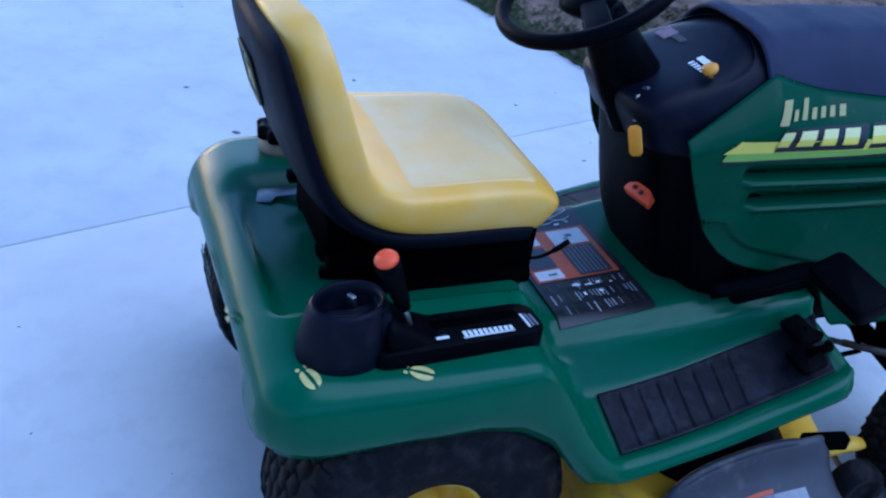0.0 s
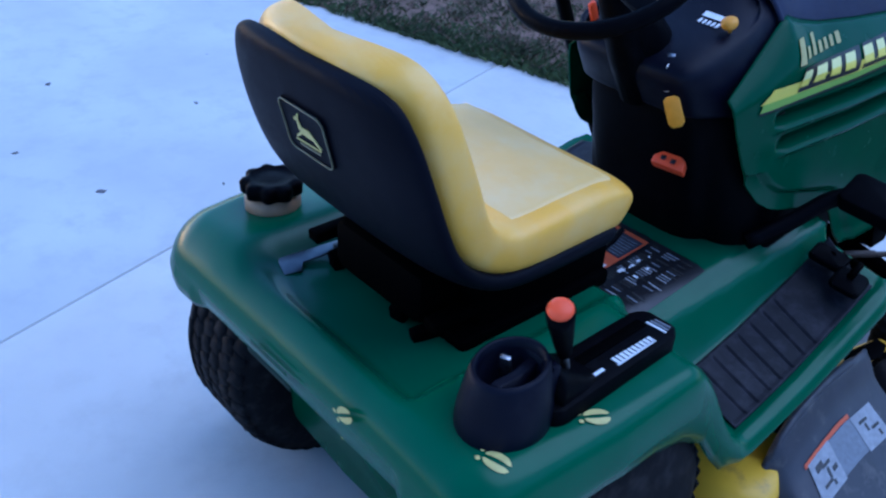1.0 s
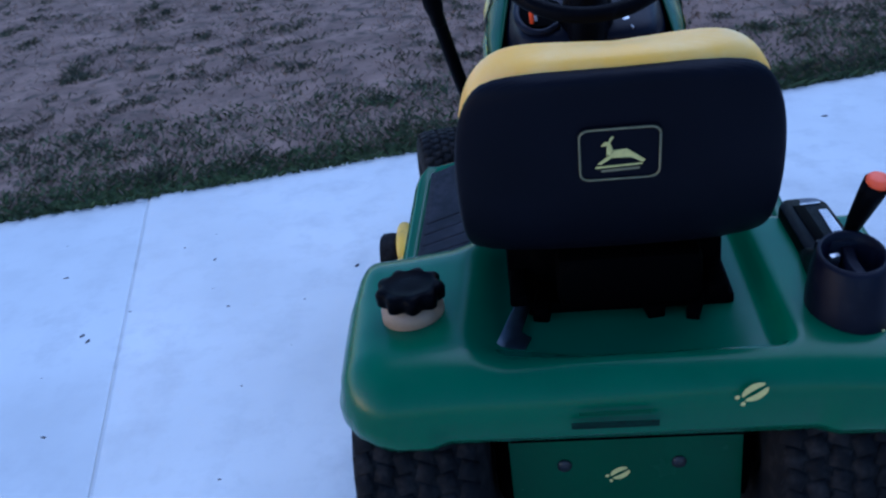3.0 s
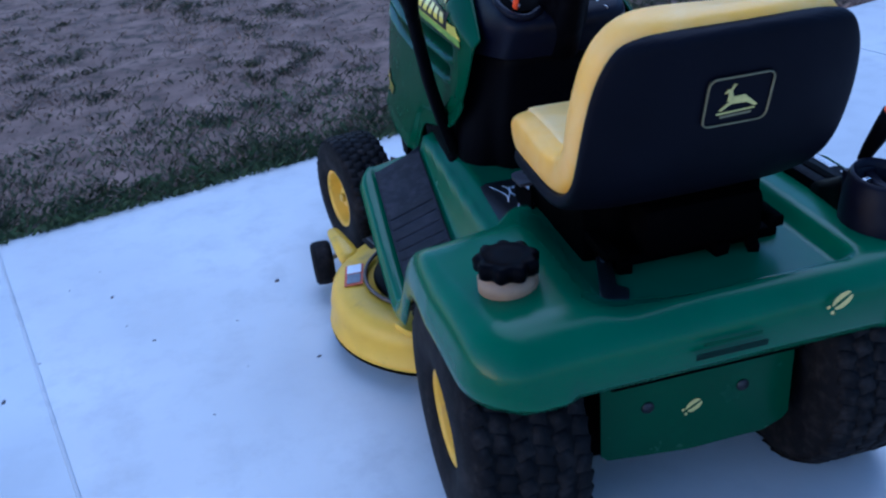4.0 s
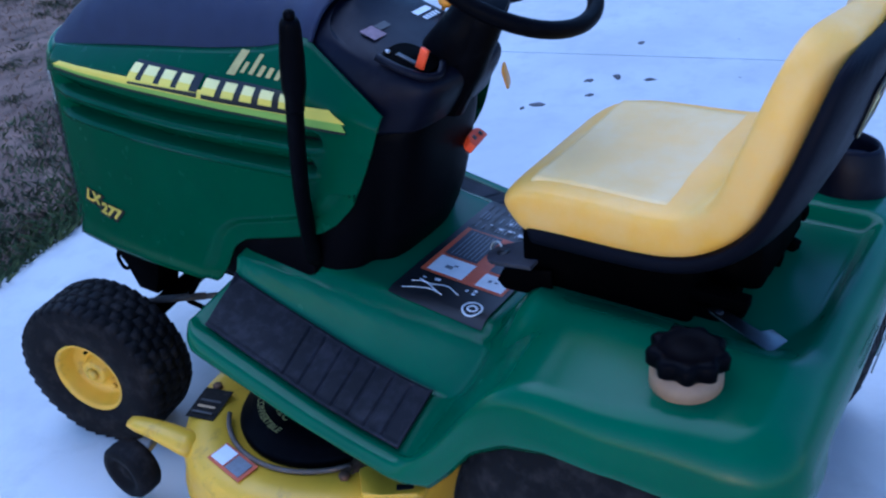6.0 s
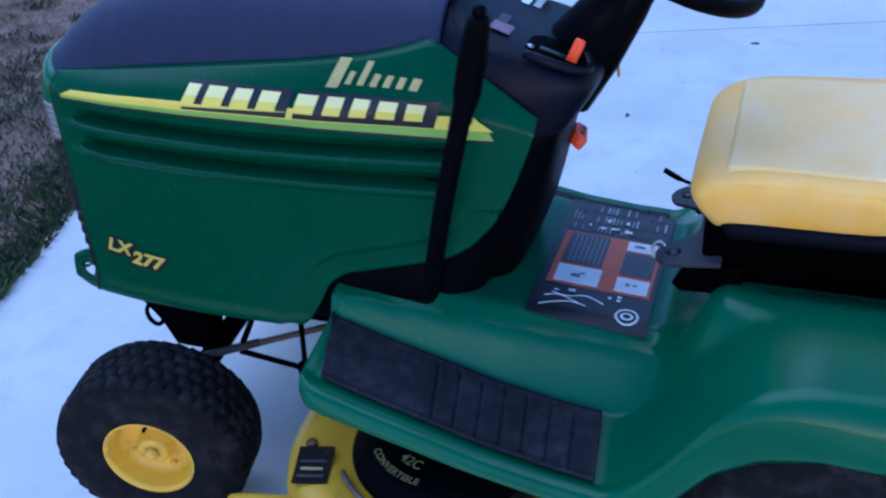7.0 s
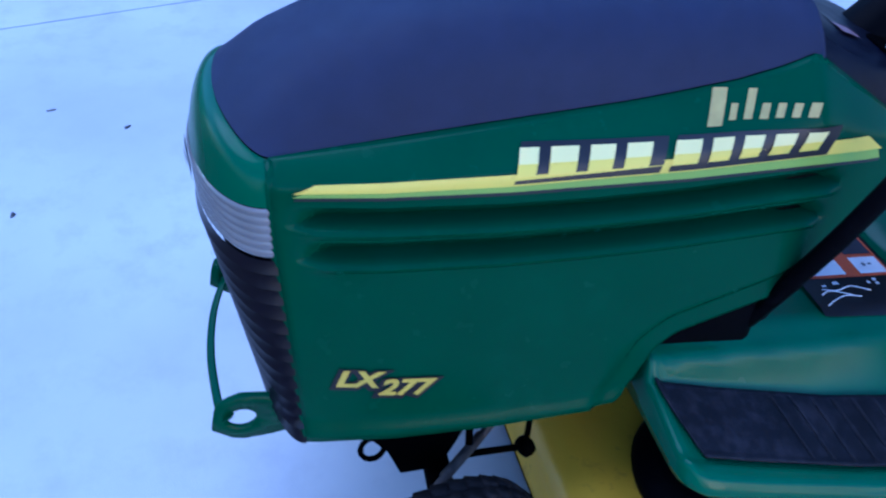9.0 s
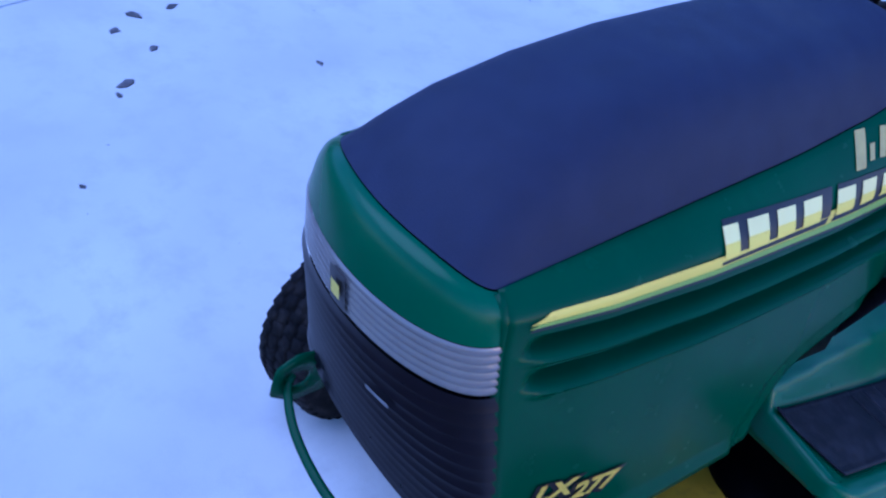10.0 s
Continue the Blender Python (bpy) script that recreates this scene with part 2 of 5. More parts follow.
CONCRETE = concrete()
ground_mat = material("dry_lawn_soil", (0.195, 0.122, 0.092), 0.95, vary=0.45, vary_scale=4, spots=(0.060, 0.050, 0.036), spot_scale=9, spot_low=0.50, spot_high=0.66, grain=0.9, grain_scale=70, shine=0.1)


def ground():
    bm = bmesh.new()
    bmesh.ops.create_grid(bm, x_segments=8, y_segments=8, size=400, matrix=Matrix.Translation((0, 0, -0.035)))
    return tagged(part("ground", bm, ground_mat, None), label="dry brown lawn soil with thin green patches", category="ground", kind="structure")


def lawn():
    """Lawn soil as a slightly uneven sheet along the driveway."""
    def f(u, v):
        x, y = -9 + 20 * u, 0.0 + 9 * v
        h = 0.014 * noise.noise((x * 1.3, y * 1.3, 0)) + 0.006 * noise.noise((x * 6, y * 6, 3)) + 0.005 * noise.noise((x * 15, y * 15, 8))
        return YARD @ Vector((x, y + (0.025 * noise.noise((x * 5, 0, 7)) if v == 0 else 0), h * min(1, v * 12) - 0.012))
    return tagged(part("lawn", grid(f, 460, 210), ground_mat, None), label="sparse dry lawn with worn brown soil", category="lawn", kind="structure")


def grass(count, seed, spread, mat, tall, name, label):
    rng = random.Random(seed)
    verts, faces = [], []
    while len(faces) < count:
        x, y = spread(rng)
        if noise.noise((x * 1.6, y * 1.6, 5)) + 0.6 * noise.noise((x * 5, y * 5, 9)) < rng.uniform(-0.7, 0.45) - 0.3 * smooth(0.5, 0.0, y):
            continue
        h, w, a = rng.uniform(0.35, 1) * tall * (1 + 0.7 * smooth(0.4, 0, y)), rng.uniform(0.0022, 0.0045), rng.uniform(0, 6.283)
        lean, b = rng.uniform(0.3, 1.3) * h, rng.uniform(0, 6.283)
        p = YARD @ Vector((x, y, -0.015))
        s, d = Vector((math.cos(a), math.sin(a), 0)) * w, Vector((math.cos(b), math.sin(b), 0)) * lean
        i = len(verts)
        verts += [p - s, p + s, p + d * 0.4 + s * 0.8 + Vector((0, 0, h * 0.7)), p + d + Vector((0, 0, h))]
        faces += [(i, i + 1, i + 2), (i, i + 2, i + 3)]
    me = bpy.data.meshes.new(name)
    me.from_pydata([tuple(v) for v in verts], [], faces)
    me.materials.append(mat)
    return tagged(new(name, me), label=label, category="grass", kind="stuff")


def slabs():
    """Driveway slabs 3.85 m wide with tooled joints between."""
    drive = tagged(new("driveway"), label="pale grey brushed concrete driveway with tooled joints", category="driveway", kind="structure")
    wide, gap = 3.85, 0.009
    part("joint_filler", box((9 * wide, 19.2, 0.02), (0.5 * wide, -9.6, -0.017), bevel=0), CONCRETE, drive).matrix_basis = YARD
    made = {}
    for i in range(-4, 5):
        for j, (v0, v1) in enumerate(((-6.4, 0.0), (-12.8, -6.4), (-19.2, -12.8))):
            if j not in made:
                bm = box((wide - gap, v1 - v0 - gap, 0.1), (0, 0, -0.05), bevel=0.004, segments=2)
                for v in bm.verts:
                    v.co.x -= 0.031 * v.co.y
                ob = part("slab", bm, CONCRETE, drive)
                made[j] = ob.data
            else:
                ob = new("slab", made[j])
                ob.parent = drive
            ob.matrix_basis = YARD @ pose((i + 0.5) * wide - 0.031 * (v0 + v1) / 2 - 0.02, (v0 + v1) / 2, 0)
    return drive


def bits():
    """Leaf scraps and small clods lying on the driveway."""
    rng = random.Random(5)
    leaf = material("dry_leaf", (0.10, 0.093, 0.10), 0.85, vary=0.3, vary_scale=50, per_object=0.5)
    spots = [(-0.75, 1.43, 0.014), (1.77, 1.595, 0.045), (1.72, 1.63, 0.02), (1.95, 1.435, 0.028), (1.325, 1.865, 0.016), (2.184, 1.416, 0.04), (2.205, 1.271, 0.03), (2.10, 1.508, 0.03),
             (-2.065, 0.145, 0.020), (-1.646, 0.268, 0.026), (-2.572, 0.455, 0.02), (-2.088, 0.846, 0.014), (-1.465, 0.614, 0.012), (-1.534, 1.065, 0.014), (-1.784, 1.474, 0.012), (-1.565, 1.097, 0.016),
             (-0.676, 0.956, 0.012), (-1.132, 1.223, 0.01), (-1.269, 1.536, 0.012), (1.419, 2.108, 0.016), (2.496, 0.559, 0.03), (1.683, 0.966, 0.02), (2.63, 1.491, 0.03), (0.996, 2.40, 0.016), (1.55, 2.338, 0.016)]
    for _ in range(60):
        spots.append((rng.uniform(-3.2, 3.2), rng.uniform(-1.2, 1.9), rng.uniform(0.002, 0.007)))
    for x, y, r in spots:
        if abs(x) < 0.62 and -0.05 < y < 1.9:
            continue
        k = 7
        rim = [(math.cos(6.283 * i / k) * r * rng.uniform(0.5, 1.2), math.sin(6.283 * i / k) * r * rng.uniform(0.25, 0.7)) for i in range(k)]
        bm = bmesh.new()
        low = [bm.verts.new((a, b, 0)) for a, b in rim]
        top = [bm.verts.new((a * 0.7, b * 0.7, r * rng.uniform(0.06, 0.2))) for a, b in rim]
        bm.faces.new(top)
        bm.faces.new(low[::-1])
        for i in range(k):
            bm.faces.new((low[i], low[(i + 1) % k], top[(i + 1) % k], top[i]))
        ob = part("leaf_scrap", bm, leaf, None)
        ob.matrix_basis = pose(x, y, 0.0005, 0, 0, rng.uniform(0, 360))
        tagged(ob, label="small dark dry leaf scrap on the concrete", category="leaf", group="leaf scraps on the driveway")


def shade_wall():
    """A plain unseen lapped-board wall beyond the driveway, added to block low sky light."""
    wall = tagged(new("unseen_wall_east"), label="unseen added wall of plain dark grey lapped boards", category="wall", kind="structure")
    boards = material("dark_wall_boards", (0.10, 0.095, 0.09), 0.7, vary=0.15, vary_scale=2.0, grain=0.2, grain_scale=90, per_object=0.06)
    bm = box((26.0, 0.03, 0.20), bevel=0.004)
    first = part("siding_board", bm, boards, wall)
    for i in range(14):
        ob = first if i == 0 else new("siding_board", first.data)
        ob.parent = wall
        ob.matrix_basis = YARD @ pose(8.6, -9.0, 0.09 + 0.185 * i, 8, 0, 90)
    part("wall_core", box((0.2, 26.0, 2.65), (8.74, -9.0, 1.305), bevel=0.01), boards, wall).matrix_basis = YARD
    return wall


TUFTS = [(rng.uniform(-5.0, 5.5), 0.08 + 5.0 * rng.random(), rng.uniform(0.018, 0.055)) for rng in (random.Random(41),) for _ in range(900)]


def clump(g):
    """Places for blades, gathered in round tufts."""
    x, y, r = g.choice(TUFTS)
    return g.gauss(x, r), max(0.0, g.gauss(y, r))


ground()
lawn()
shade_wall()
GRASS = material("green_grass", (0.054, 0.080, 0.028), 0.7, vary=0.35, vary_scale=3, per_island=0.45)
CLUMP = material("straw_green_tufts", (0.060, 0.060, 0.030), 0.8, vary=0.4, vary_scale=5, per_island=0.5)
STRAW = material("dry_grass", (0.238, 0.150, 0.108), 0.8, vary=0.5, vary_scale=4, per_island=0.4)
grass(56000, 1, lambda g: (g.uniform(-4.5, 4.0), -0.03 + 1.0 * g.random() ** 2.0), GRASS, 0.036, "grass", "green grass along the edge of the driveway")
grass(52000, 2, clump, CLUMP, 0.042, "grass", "thin green tufts in the dry lawn")
grass(70000, 3, lambda g: (g.uniform(-5.0, 5.5), 0.0 + 5.0 * g.random() ** 1.3), STRAW, 0.034, "grass", "short straw-coloured dry grass")

# ---- the lawn tractor ----
tractor = tagged(new("lawn_tractor"), label="green and yellow riding lawn tractor with yellow seat on concrete", category="lawn tractor")

# hood: half-widths, sills and crown
YS = 1.794          # the side panels end here and the nose wraps round
HX = ([0.81, 0.90, 1.2, 1.48, 1.65, 1.77, 1.815], [0.208, 0.220, 0.233, 0.232, 0.222, 0.206, 0.196])
ZLOW = ([0.81, 0.825, 0.85, 0.88, 0.92, 0.96, 1.0, 1.17, 1.205, 1.23, 1.26, 1.815], [0.842, 0.795, 0.73, 0.672, 0.628, 0.602, 0.588, 0.545, 0.52, 0.47, 0.424, 0.412])
ZHIGH = ([0.81, 0.997, 1.05, 1.12, 1.25, 1.5, 1.815], [0.86, 0.980, 0.962, 0.946, 0.930, 0.906, 0.874])
XEDGE = ([0.81, 0.997, 1.3, 1.815], [0.19, 0.160, 0.172, 0.171])
LIP1 = ([0.90, 1.0, 1.35, 1.74, 1.80], [0.780, 0.778, 0.772, 0.780, 0.784])
LIP2 = ([0.90, 1.0, 1.35, 1.74, 1.80], [0.726, 0.724, 0.720, 0.725, 0.729])


def louvre(y, z, lip, y0, y1):
    """Depth of the slanted slot above a lip; the lip itself stands a little proud."""
    d = z - table(y, *lip)
    if d < -0.010 or d > 0.042:
        return 0.0
    ends = smooth(y0, y0 + 0.03, y) * smooth(y1, y1 - 0.06, y)
    return ends * table(d, [-0.010, -0.002, 0.0, 0.004, 0.011, 0.042], [0.0, -0.0075, -0.008, -0.003, 0.034, 0.0])


CUT = list(zip(*ZLOW))[2:11]


def cut_distance(y, z):
    """Distance from the stepped lower edge of the hood side."""
    best = 9.0
    for (y0, z0), (y1, z1) in zip(CUT, CUT[1:]):
        ex, ez = y1 - y0, z1 - z0
        t = min(1, max(0, ((y - y0) * ex + (z - z0) * ez) / (ex * ex + ez * ez)))
        best = min(best, math.hypot(y - y0 - t * ex, z - z0 - t * ez))
    return best


def hood_x(y, z, slots=True):
    base = table(y, *HX) + table(z, [0.40, 0.425, 0.450, 0.50, 0.62, 0.73, 0.85], [0.067, 0.064, 0.053, 0.046, 0.030, 0.013, 0.0])
    high = table(y, *ZHIGH)
    knee = high - table(y, [0.81, 1.0, 1.5, 1.815], [0.02, 0.095, 0.05, 0.028])
    if z > knee:
        t = min(1, (z - knee) / max(1e-4, high - knee))
        base += (table(y, *XEDGE) - base) * t ** 1.35
    if slots:
        if y < 1.32 and z < 0.70:
            base -= 0.009 * smooth(0.050, 0.036, cut_distance(y, z))
        base -= louvre(y, z, LIP1, 0.93, 1.778) + louvre(y, z, LIP2, 0.95, 1.771)
    return base


def nose(z):
    return table(z, [0.40, 0.73, 0.81, 0.87], [1.79, 1.818, 1.822, 1.820])


def hood_point(s, y, z, lift=0.0, slots=True):
    return Vector((s * (hood_x(y, z, slots) + lift), y + (nose(z) - 1.815) * smooth(1.5, YS, y), z))


def hood_side(s):
    ys = sorted(set([0.81 + 0.004 * i for i in range(6)] + [0.83 + (YS - 0.83) * i / 84 for i in range(85)]))
    counts = (30, 3, 2, 3, 8, 1, 3, 2, 3, 8, 12)
    def rows_at(y):
        a, b = table(y, *LIP2), table(y, *LIP1)
        z0, z1 = table(y, *ZLOW), table(y, *ZHIGH)
        marks = [min(z1, max(z0, z)) for z in (z0, a - 0.010, a, a + 0.004, a + 0.011, a + 0.042, b - 0.010, b, b + 0.004, b + 0.011, b + 0.042, z1)]
        return [lo + (hi - lo) * k / n for lo, hi, n in zip(marks, marks[1:], counts) for k in range(n)] + [z1]
    levels = {y: rows_at(y) for y in ys}
    n = sum(counts)
    bm = grid(lambda u, v: hood_point(s, u, levels[u][v]), 0, 0, us=ys, vs=list(range(n + 1)))
    bmesh.ops.remove_doubles(bm, verts=bm.verts[:], dist=2e-5)
    return bm


def hood_patch(s, y0, y1, zlo, zhi, n=30, lift=0.0025, rows=3, slant=0.0):
    def f(u, v):
        y = y0 + (y1 - y0) * u
        a, b = (zlo(u), zhi(u)) if callable(zlo) else (zlo, zhi)
        return hood_point(s, y - slant * v * (b - a), a + (b - a) * v, lift + 0.003, False)
    return grid(f, n, rows)


def front_point(u, z, out=0.0):
    """u from -1 to 1 round the nose, an ellipse in plan."""
    bulge = table(z, [0.40, 0.73, 0.81], [0.03, 0.077, 0.079]) + 1.815 - YS
    w = hood_x(YS, z, False)
    a = u * math.pi / 2
    return Vector((math.sin(a) * (w + out * 0.6), YS + nose(z) - 1.815 + math.cos(a) * (bulge + out) + out * 0.1, z))


def CROWN(y):
    return table(y, [0.93, 1.0, 1.2, 1.45, 1.6, 1.7, 1.76, 1.815], [0.060, 0.068, 0.106, 0.126, 0.123, 0.104, 0.075, 0.026])


def panel_point(u, y):
    xe, h = table(y, *XEDGE), table(y, *ZHIGH)
    front = YS + 0.066 * math.sqrt(max(0.0, 1 - u * u))
    yy = y if y < 1.6 else 1.6 + (y - 1.6) * (front - 1.6) / 0.215
    return Vector((u * xe, yy, h + CROWN(y) * (1 - abs(u) ** 3.8)))


def band_point(u, v):
    p = front_point(u, 0.818).lerp(panel_point(math.sin(u * math.pi / 2), 1.815), v)
    z = 0.818 + 0.056 * v
    p.z = 0.818 + (p.z - 0.818) * (1 - (1 - v) ** 2.4) / max(v, 1e-6) if v > 0 else p.z
    side = Vector((math.copysign(hood_x(YS, z, False), u), YS + nose(z) - 1.815, z))
    return p.lerp(side, abs(u) ** 14)


hood = part("hood", hood_side(1), GREEN, tractor, "green painted hood with louvred sides")
thicken(hood, 0.005, 0)
thicken(part("side_panel", hood_side(-1), GREEN, hood), 0.005, 0)
# brighter green than the sides: sky light on the band is in its colour
part("nose_band", grid(lambda u, v: band_point(2 * u - 1, v) + Vector((0, 0.004, 0.0)) * math.sin(v * math.pi), 40, 10), GREEN_MOULD, hood, "green nose band with sky light in its brighter colour")
top_panel = part("top_panel", grid(lambda u, v: panel_point(math.sin((2 * u - 1) * math.pi / 2), 0.988 + 0.827 * v) + Vector((0, 0, 0.0028)), 36, 50), HOOD_BLACK, hood, "textured black top panel")
part("panel_lip", tube([panel_point(math.sin((k / 12 - 1) * math.pi / 2), 0.988) + Vector((0, 0, -0.003)) for k in range(25)], 0.0055, 8), HOOD_BLACK, top_panel)
for s in (1, -1):
    # yellow stripe that fades to green below, with a dark line under it
    low, high = lambda u: 0.834 + 0.008 * u, lambda u: 0.845 + 0.008 * u + 0.026 * (1 - u) ** 0.8
    ya, yb = 0.876, 1.768
    def stripe(lo, hi, rear, front, lift, s=s):
        """A long tapered band: rear and front give the slant of its ends."""
        def f(u, v):
            y = ya + rear * v + (yb - ya - (rear + front) * v) * u
            k = (y - ya) / (yb - ya)
            return hood_point(s, y, lo(k) + (hi(k) - lo(k)) * v, lift + 0.003, False)
        return grid(f, 60, 3)
    part("stripe", stripe(lambda u: low(u) + 0.001 + 0.010 * (1 - u), high, 0.034, 0.030, 0.0025), LIME, hood, "yellow stripe")
    part("stripe", stripe(lambda u: low(u) - 0.004, lambda u: low(u) + 0.001 + 0.011 * (1 - u), 0.008, 0.012, 0.003), LIME_GREEN, hood)
    part("pinstripe", stripe(lambda u: low(u) - 0.009, lambda u: low(u) - 0.004, 0.0, 0.008, 0.003), INK, hood)
    # maker's name: plain slanted bars in its colours
    widths = [0.042, 0.056, 0.052, 0.054, 0.0, 0.056, 0.048, 0.046, 0.050, 0.048]
    total, y = sum(widths) + 0.008 * 9 - 0.002, 1.47 if s < 0 else 0.992
    scale_y = (1.47 - 0.985) / (total + 0.016)
    for w in widths:
        w *= scale_y
        if w == 0:
            y += s * 0.018
            continue
        y0, y1 = y, y + s * w
        part("letter_shadow", hood_patch(s, y0 - s * 0.004, y1 + s * 0.008, 0.847, 0.893, 3, 0.0034, 3, -s * 0.35), INK, hood)
        part("letter_bar", hood_patch(s, y0 + s * 0.003, y1 - s * 0.007, 0.872, 0.888, 3, 0.0046, 3, -s * 0.35), CREAM, hood)
        part("letter_bar", hood_patch(s, y0 + s * (0.003 - 0.0049), y1 - s * (0.007 + 0.0049), 0.858, 0.872, 3, 0.0046, 3, -s * 0.35), LIME, hood)
        y = y1 + s * 0.008 * scale_y
    # a name in gold script: a broad tall bar, then short slanted bars, the third one tall
    y = 1.185 if s < 0 else 0.985
    for w, low, tall in ((0.030, 0.900, 0.941), (0.018, 0.906, 0.924), (0.020, 0.906, 0.940), (0.020, 0.906, 0.924), (0.020, 0.907, 0.924), (0.020, 0.907, 0.924), (0.024, 0.907, 0.925)):
        part("name_bar", hood_patch(s, y + s * 0.003, y + s * (w - 0.004), low, tall, 4, 0.003, 3, -s * 0.45), GOLD, hood, "gold lettering bar")
        y += s * (w + 0.005)


def lettering(text, size, place, mat, parent, name, label="", shear=0.0, bold=0.0, depth=0.0):
    """Built-in font as a mesh; place maps flat (x, y) to the surface."""
    cu = bpy.data.curves.new(name, "FONT")
    cu.body, cu.size, cu.shear, cu.offset, cu.resolution_u = text, size, shear, bold, 4
    tmp = bpy.data.objects.new(name, cu)
    me = bpy.data.meshes.new_from_object(tmp)
    bpy.data.objects.remove(tmp)
    bpy.data.curves.remove(cu)
    bm = bmesh.new()
    bm.from_mesh(me)
    bpy.data.meshes.remove(me)
    for v in bm.verts:
        v.co = place(v.co.x, v.co.y)
    return part(name, bm, mat, parent, label)


for s in (1, -1):
    for text, dy, dz in (("LX", 0.0, 0.004), ("277", 0.068, -0.010)):
        def on_hood(a, b, lift, dy=dy, dz=dz, s=s):
            y = 1.738 - dy - a if s < 0 else 1.58 + dy + a
            return hood_point(s, y, 0.516 + dz + b - 0.06 * (a + dy) * (1 if s < 0 else -0.3), lift, False)
        lettering(text, 0.041, lambda a, b: on_hood(1.34 * a - 0.002, b - 0.003, 0.0055), INK, hood, "model_number_shadow", shear=0.36, bold=0.0062)
        lettering(text, 0.041, lambda a, b: on_hood(1.34 * a, b, 0.0070), MODEL, hood, "model_number", "yellow model number", shear=0.36, bold=0.0016)

for s in (1, -1):
    part("corner_post", tube([Vector((s * (hood_x(YS, z, False) - 0.005), YS + nose(z) - 1.815, z)) for z in [0.412 + 0.0115 * k for k in range(41)]], 0.0075, 10), GREEN, hood)
# headlamp and grille across the nose
lamp = part("headlamp", grid(lambda u, v: front_point(2 * u - 1, 0.740 + 0.077 * v, 0.003 * abs(math.sin(v * math.pi * 6))), 40, 48), LENS, hood, "clear ribbed headlamp strip")
part("lamp_badge", grid(lambda u, v: front_point(0.115 * (u - 0.5), 0.748 + 0.06 * v, 0.006), 4, 4), INK, lamp)
part("badge_bar", grid(lambda u, v: front_point(0.06 * (u - 0.5), 0.765 + 0.025 * v, 0.009), 4, 3), LIME, lamp)
part("grille_backing", grid(lambda u, v: front_point(2 * u - 1, 0.405 + 0.410 * v, -0.012), 24, 14), DARK, hood)
for i in range(13):
    z0 = 0.412 + 0.0252 * i
    part("grille_slat", grid(lambda u, v: front_point(2 * u - 1, z0 + 0.021 * v, 0.002 + 0.006 * (1 - v) ** 1.5), 28, 4), GRILLE, hood)
part("badge_bar", grid(lambda u, v: front_point(-0.30 + 0.13 * u, 0.640 + 0.009 * v, 0.012), 4, 2), GREY_PRINT, hood)

# dash tower
DASH = [(0.44, 0.905, 0.14, 0.215), (0.48, 0.880, 0.135, 0.225), (0.54, 0.850, 0.148, 0.228), (0.62, 0.825, 0.150, 0.226), (0.72, 0.802, 0.150, 0.220), (0.79, 0.785, 0.150, 0.212),
        (0.83, 0.762, 0.152, 0.206), (0.86, 0.742, 0.148, 0.196), (0.885, 0.730, 0.150, 0.188), (0.905, 0.732, 0.148, 0.180), (0.922, 0.755, 0.146, 0.175), (0.944, 0.81, 0.142, 0.167),
        (0.962, 0.87, 0.136, 0.158), (0.982, 0.925, 0.122, 0.148), (1.005, 0.965, 0.095, 0.115), (1.026, 0.99, 0.05, 0.06)]


def dash_ring(z, yr, wr, wf):
    """Plan outline of the tower at a height: open to the hood in front."""
    half = [(wf, 1.06), (wf, 0.99), (wf - 0.006, yr + (0.99 - yr) * 0.72), (wr + (wf - wr) * 0.5, yr + (0.99 - yr) * 0.38), (wr + 0.004, yr + 0.045), (wr - 0.008, yr + 0.016), (wr - 0.035, yr + 0.002), (wr * 0.4, yr - 0.004)]
    return [Vector((x, y, z)) for x, y in half] + [Vector((-x, y, z)) for x, y in half[::-1]]


def rounded(ob, levels=2):
    sub = ob.modifiers.new("round", "SUBSURF")
    sub.levels = sub.render_levels = levels
    return ob


# the instrument panel overhangs the lower tower, whose blacker colour holds its shade
panel_rings = [dash_ring(0.812, 0.800, 0.120, 0.190), dash_ring(0.808, 0.779, 0.149, 0.208), dash_ring(0.811, 0.773, 0.154, 0.211), dash_ring(0.820, 0.768, 0.154, 0.209)] + [dash_ring(*r) for r in DASH[6:]]
dash = rounded(part("dash_tower", loft(panel_rings, caps=True), DASHBOARD, tractor, "black moulded dash tower, shade put into its darker lower half", sharp=60))
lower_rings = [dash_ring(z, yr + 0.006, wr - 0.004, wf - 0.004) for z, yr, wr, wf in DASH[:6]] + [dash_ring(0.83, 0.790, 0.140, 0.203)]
rounded(part("shaded_lower_tower", loft(lower_rings, caps=True), BLACK, dash, "black plastic lower tower with shade in its colour", sharp=60))
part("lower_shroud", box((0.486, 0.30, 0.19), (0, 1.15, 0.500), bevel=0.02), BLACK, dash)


def dash_top(x, y, lift=0.002):
    """A place on the sloping instrument face."""
    ys, zs = [r[1] for r in DASH[8:]], [r[0] for r in DASH[8:]]
    return Vector((x, y, table(y, ys, zs) + lift))


def dash_patch(x0, x1, y0, y1, mat, name, lift=0.003):
    return part(name, grid(lambda u, v: dash_top(x0 + (x1 - x0) * u, y0 + (y1 - y0) * v, lift), 3, 3), mat, dash)


dash_patch(-0.100, -0.062, 0.880, 0.915, PINK_PRINT, "warning_print")
dash_patch(-0.06, -0.025, 0.895, 0.912, DARK_PRINT, "warning_print")
dash_patch(0.05, 0.10, 0.885, 0.90, WHITE, "dial_print")
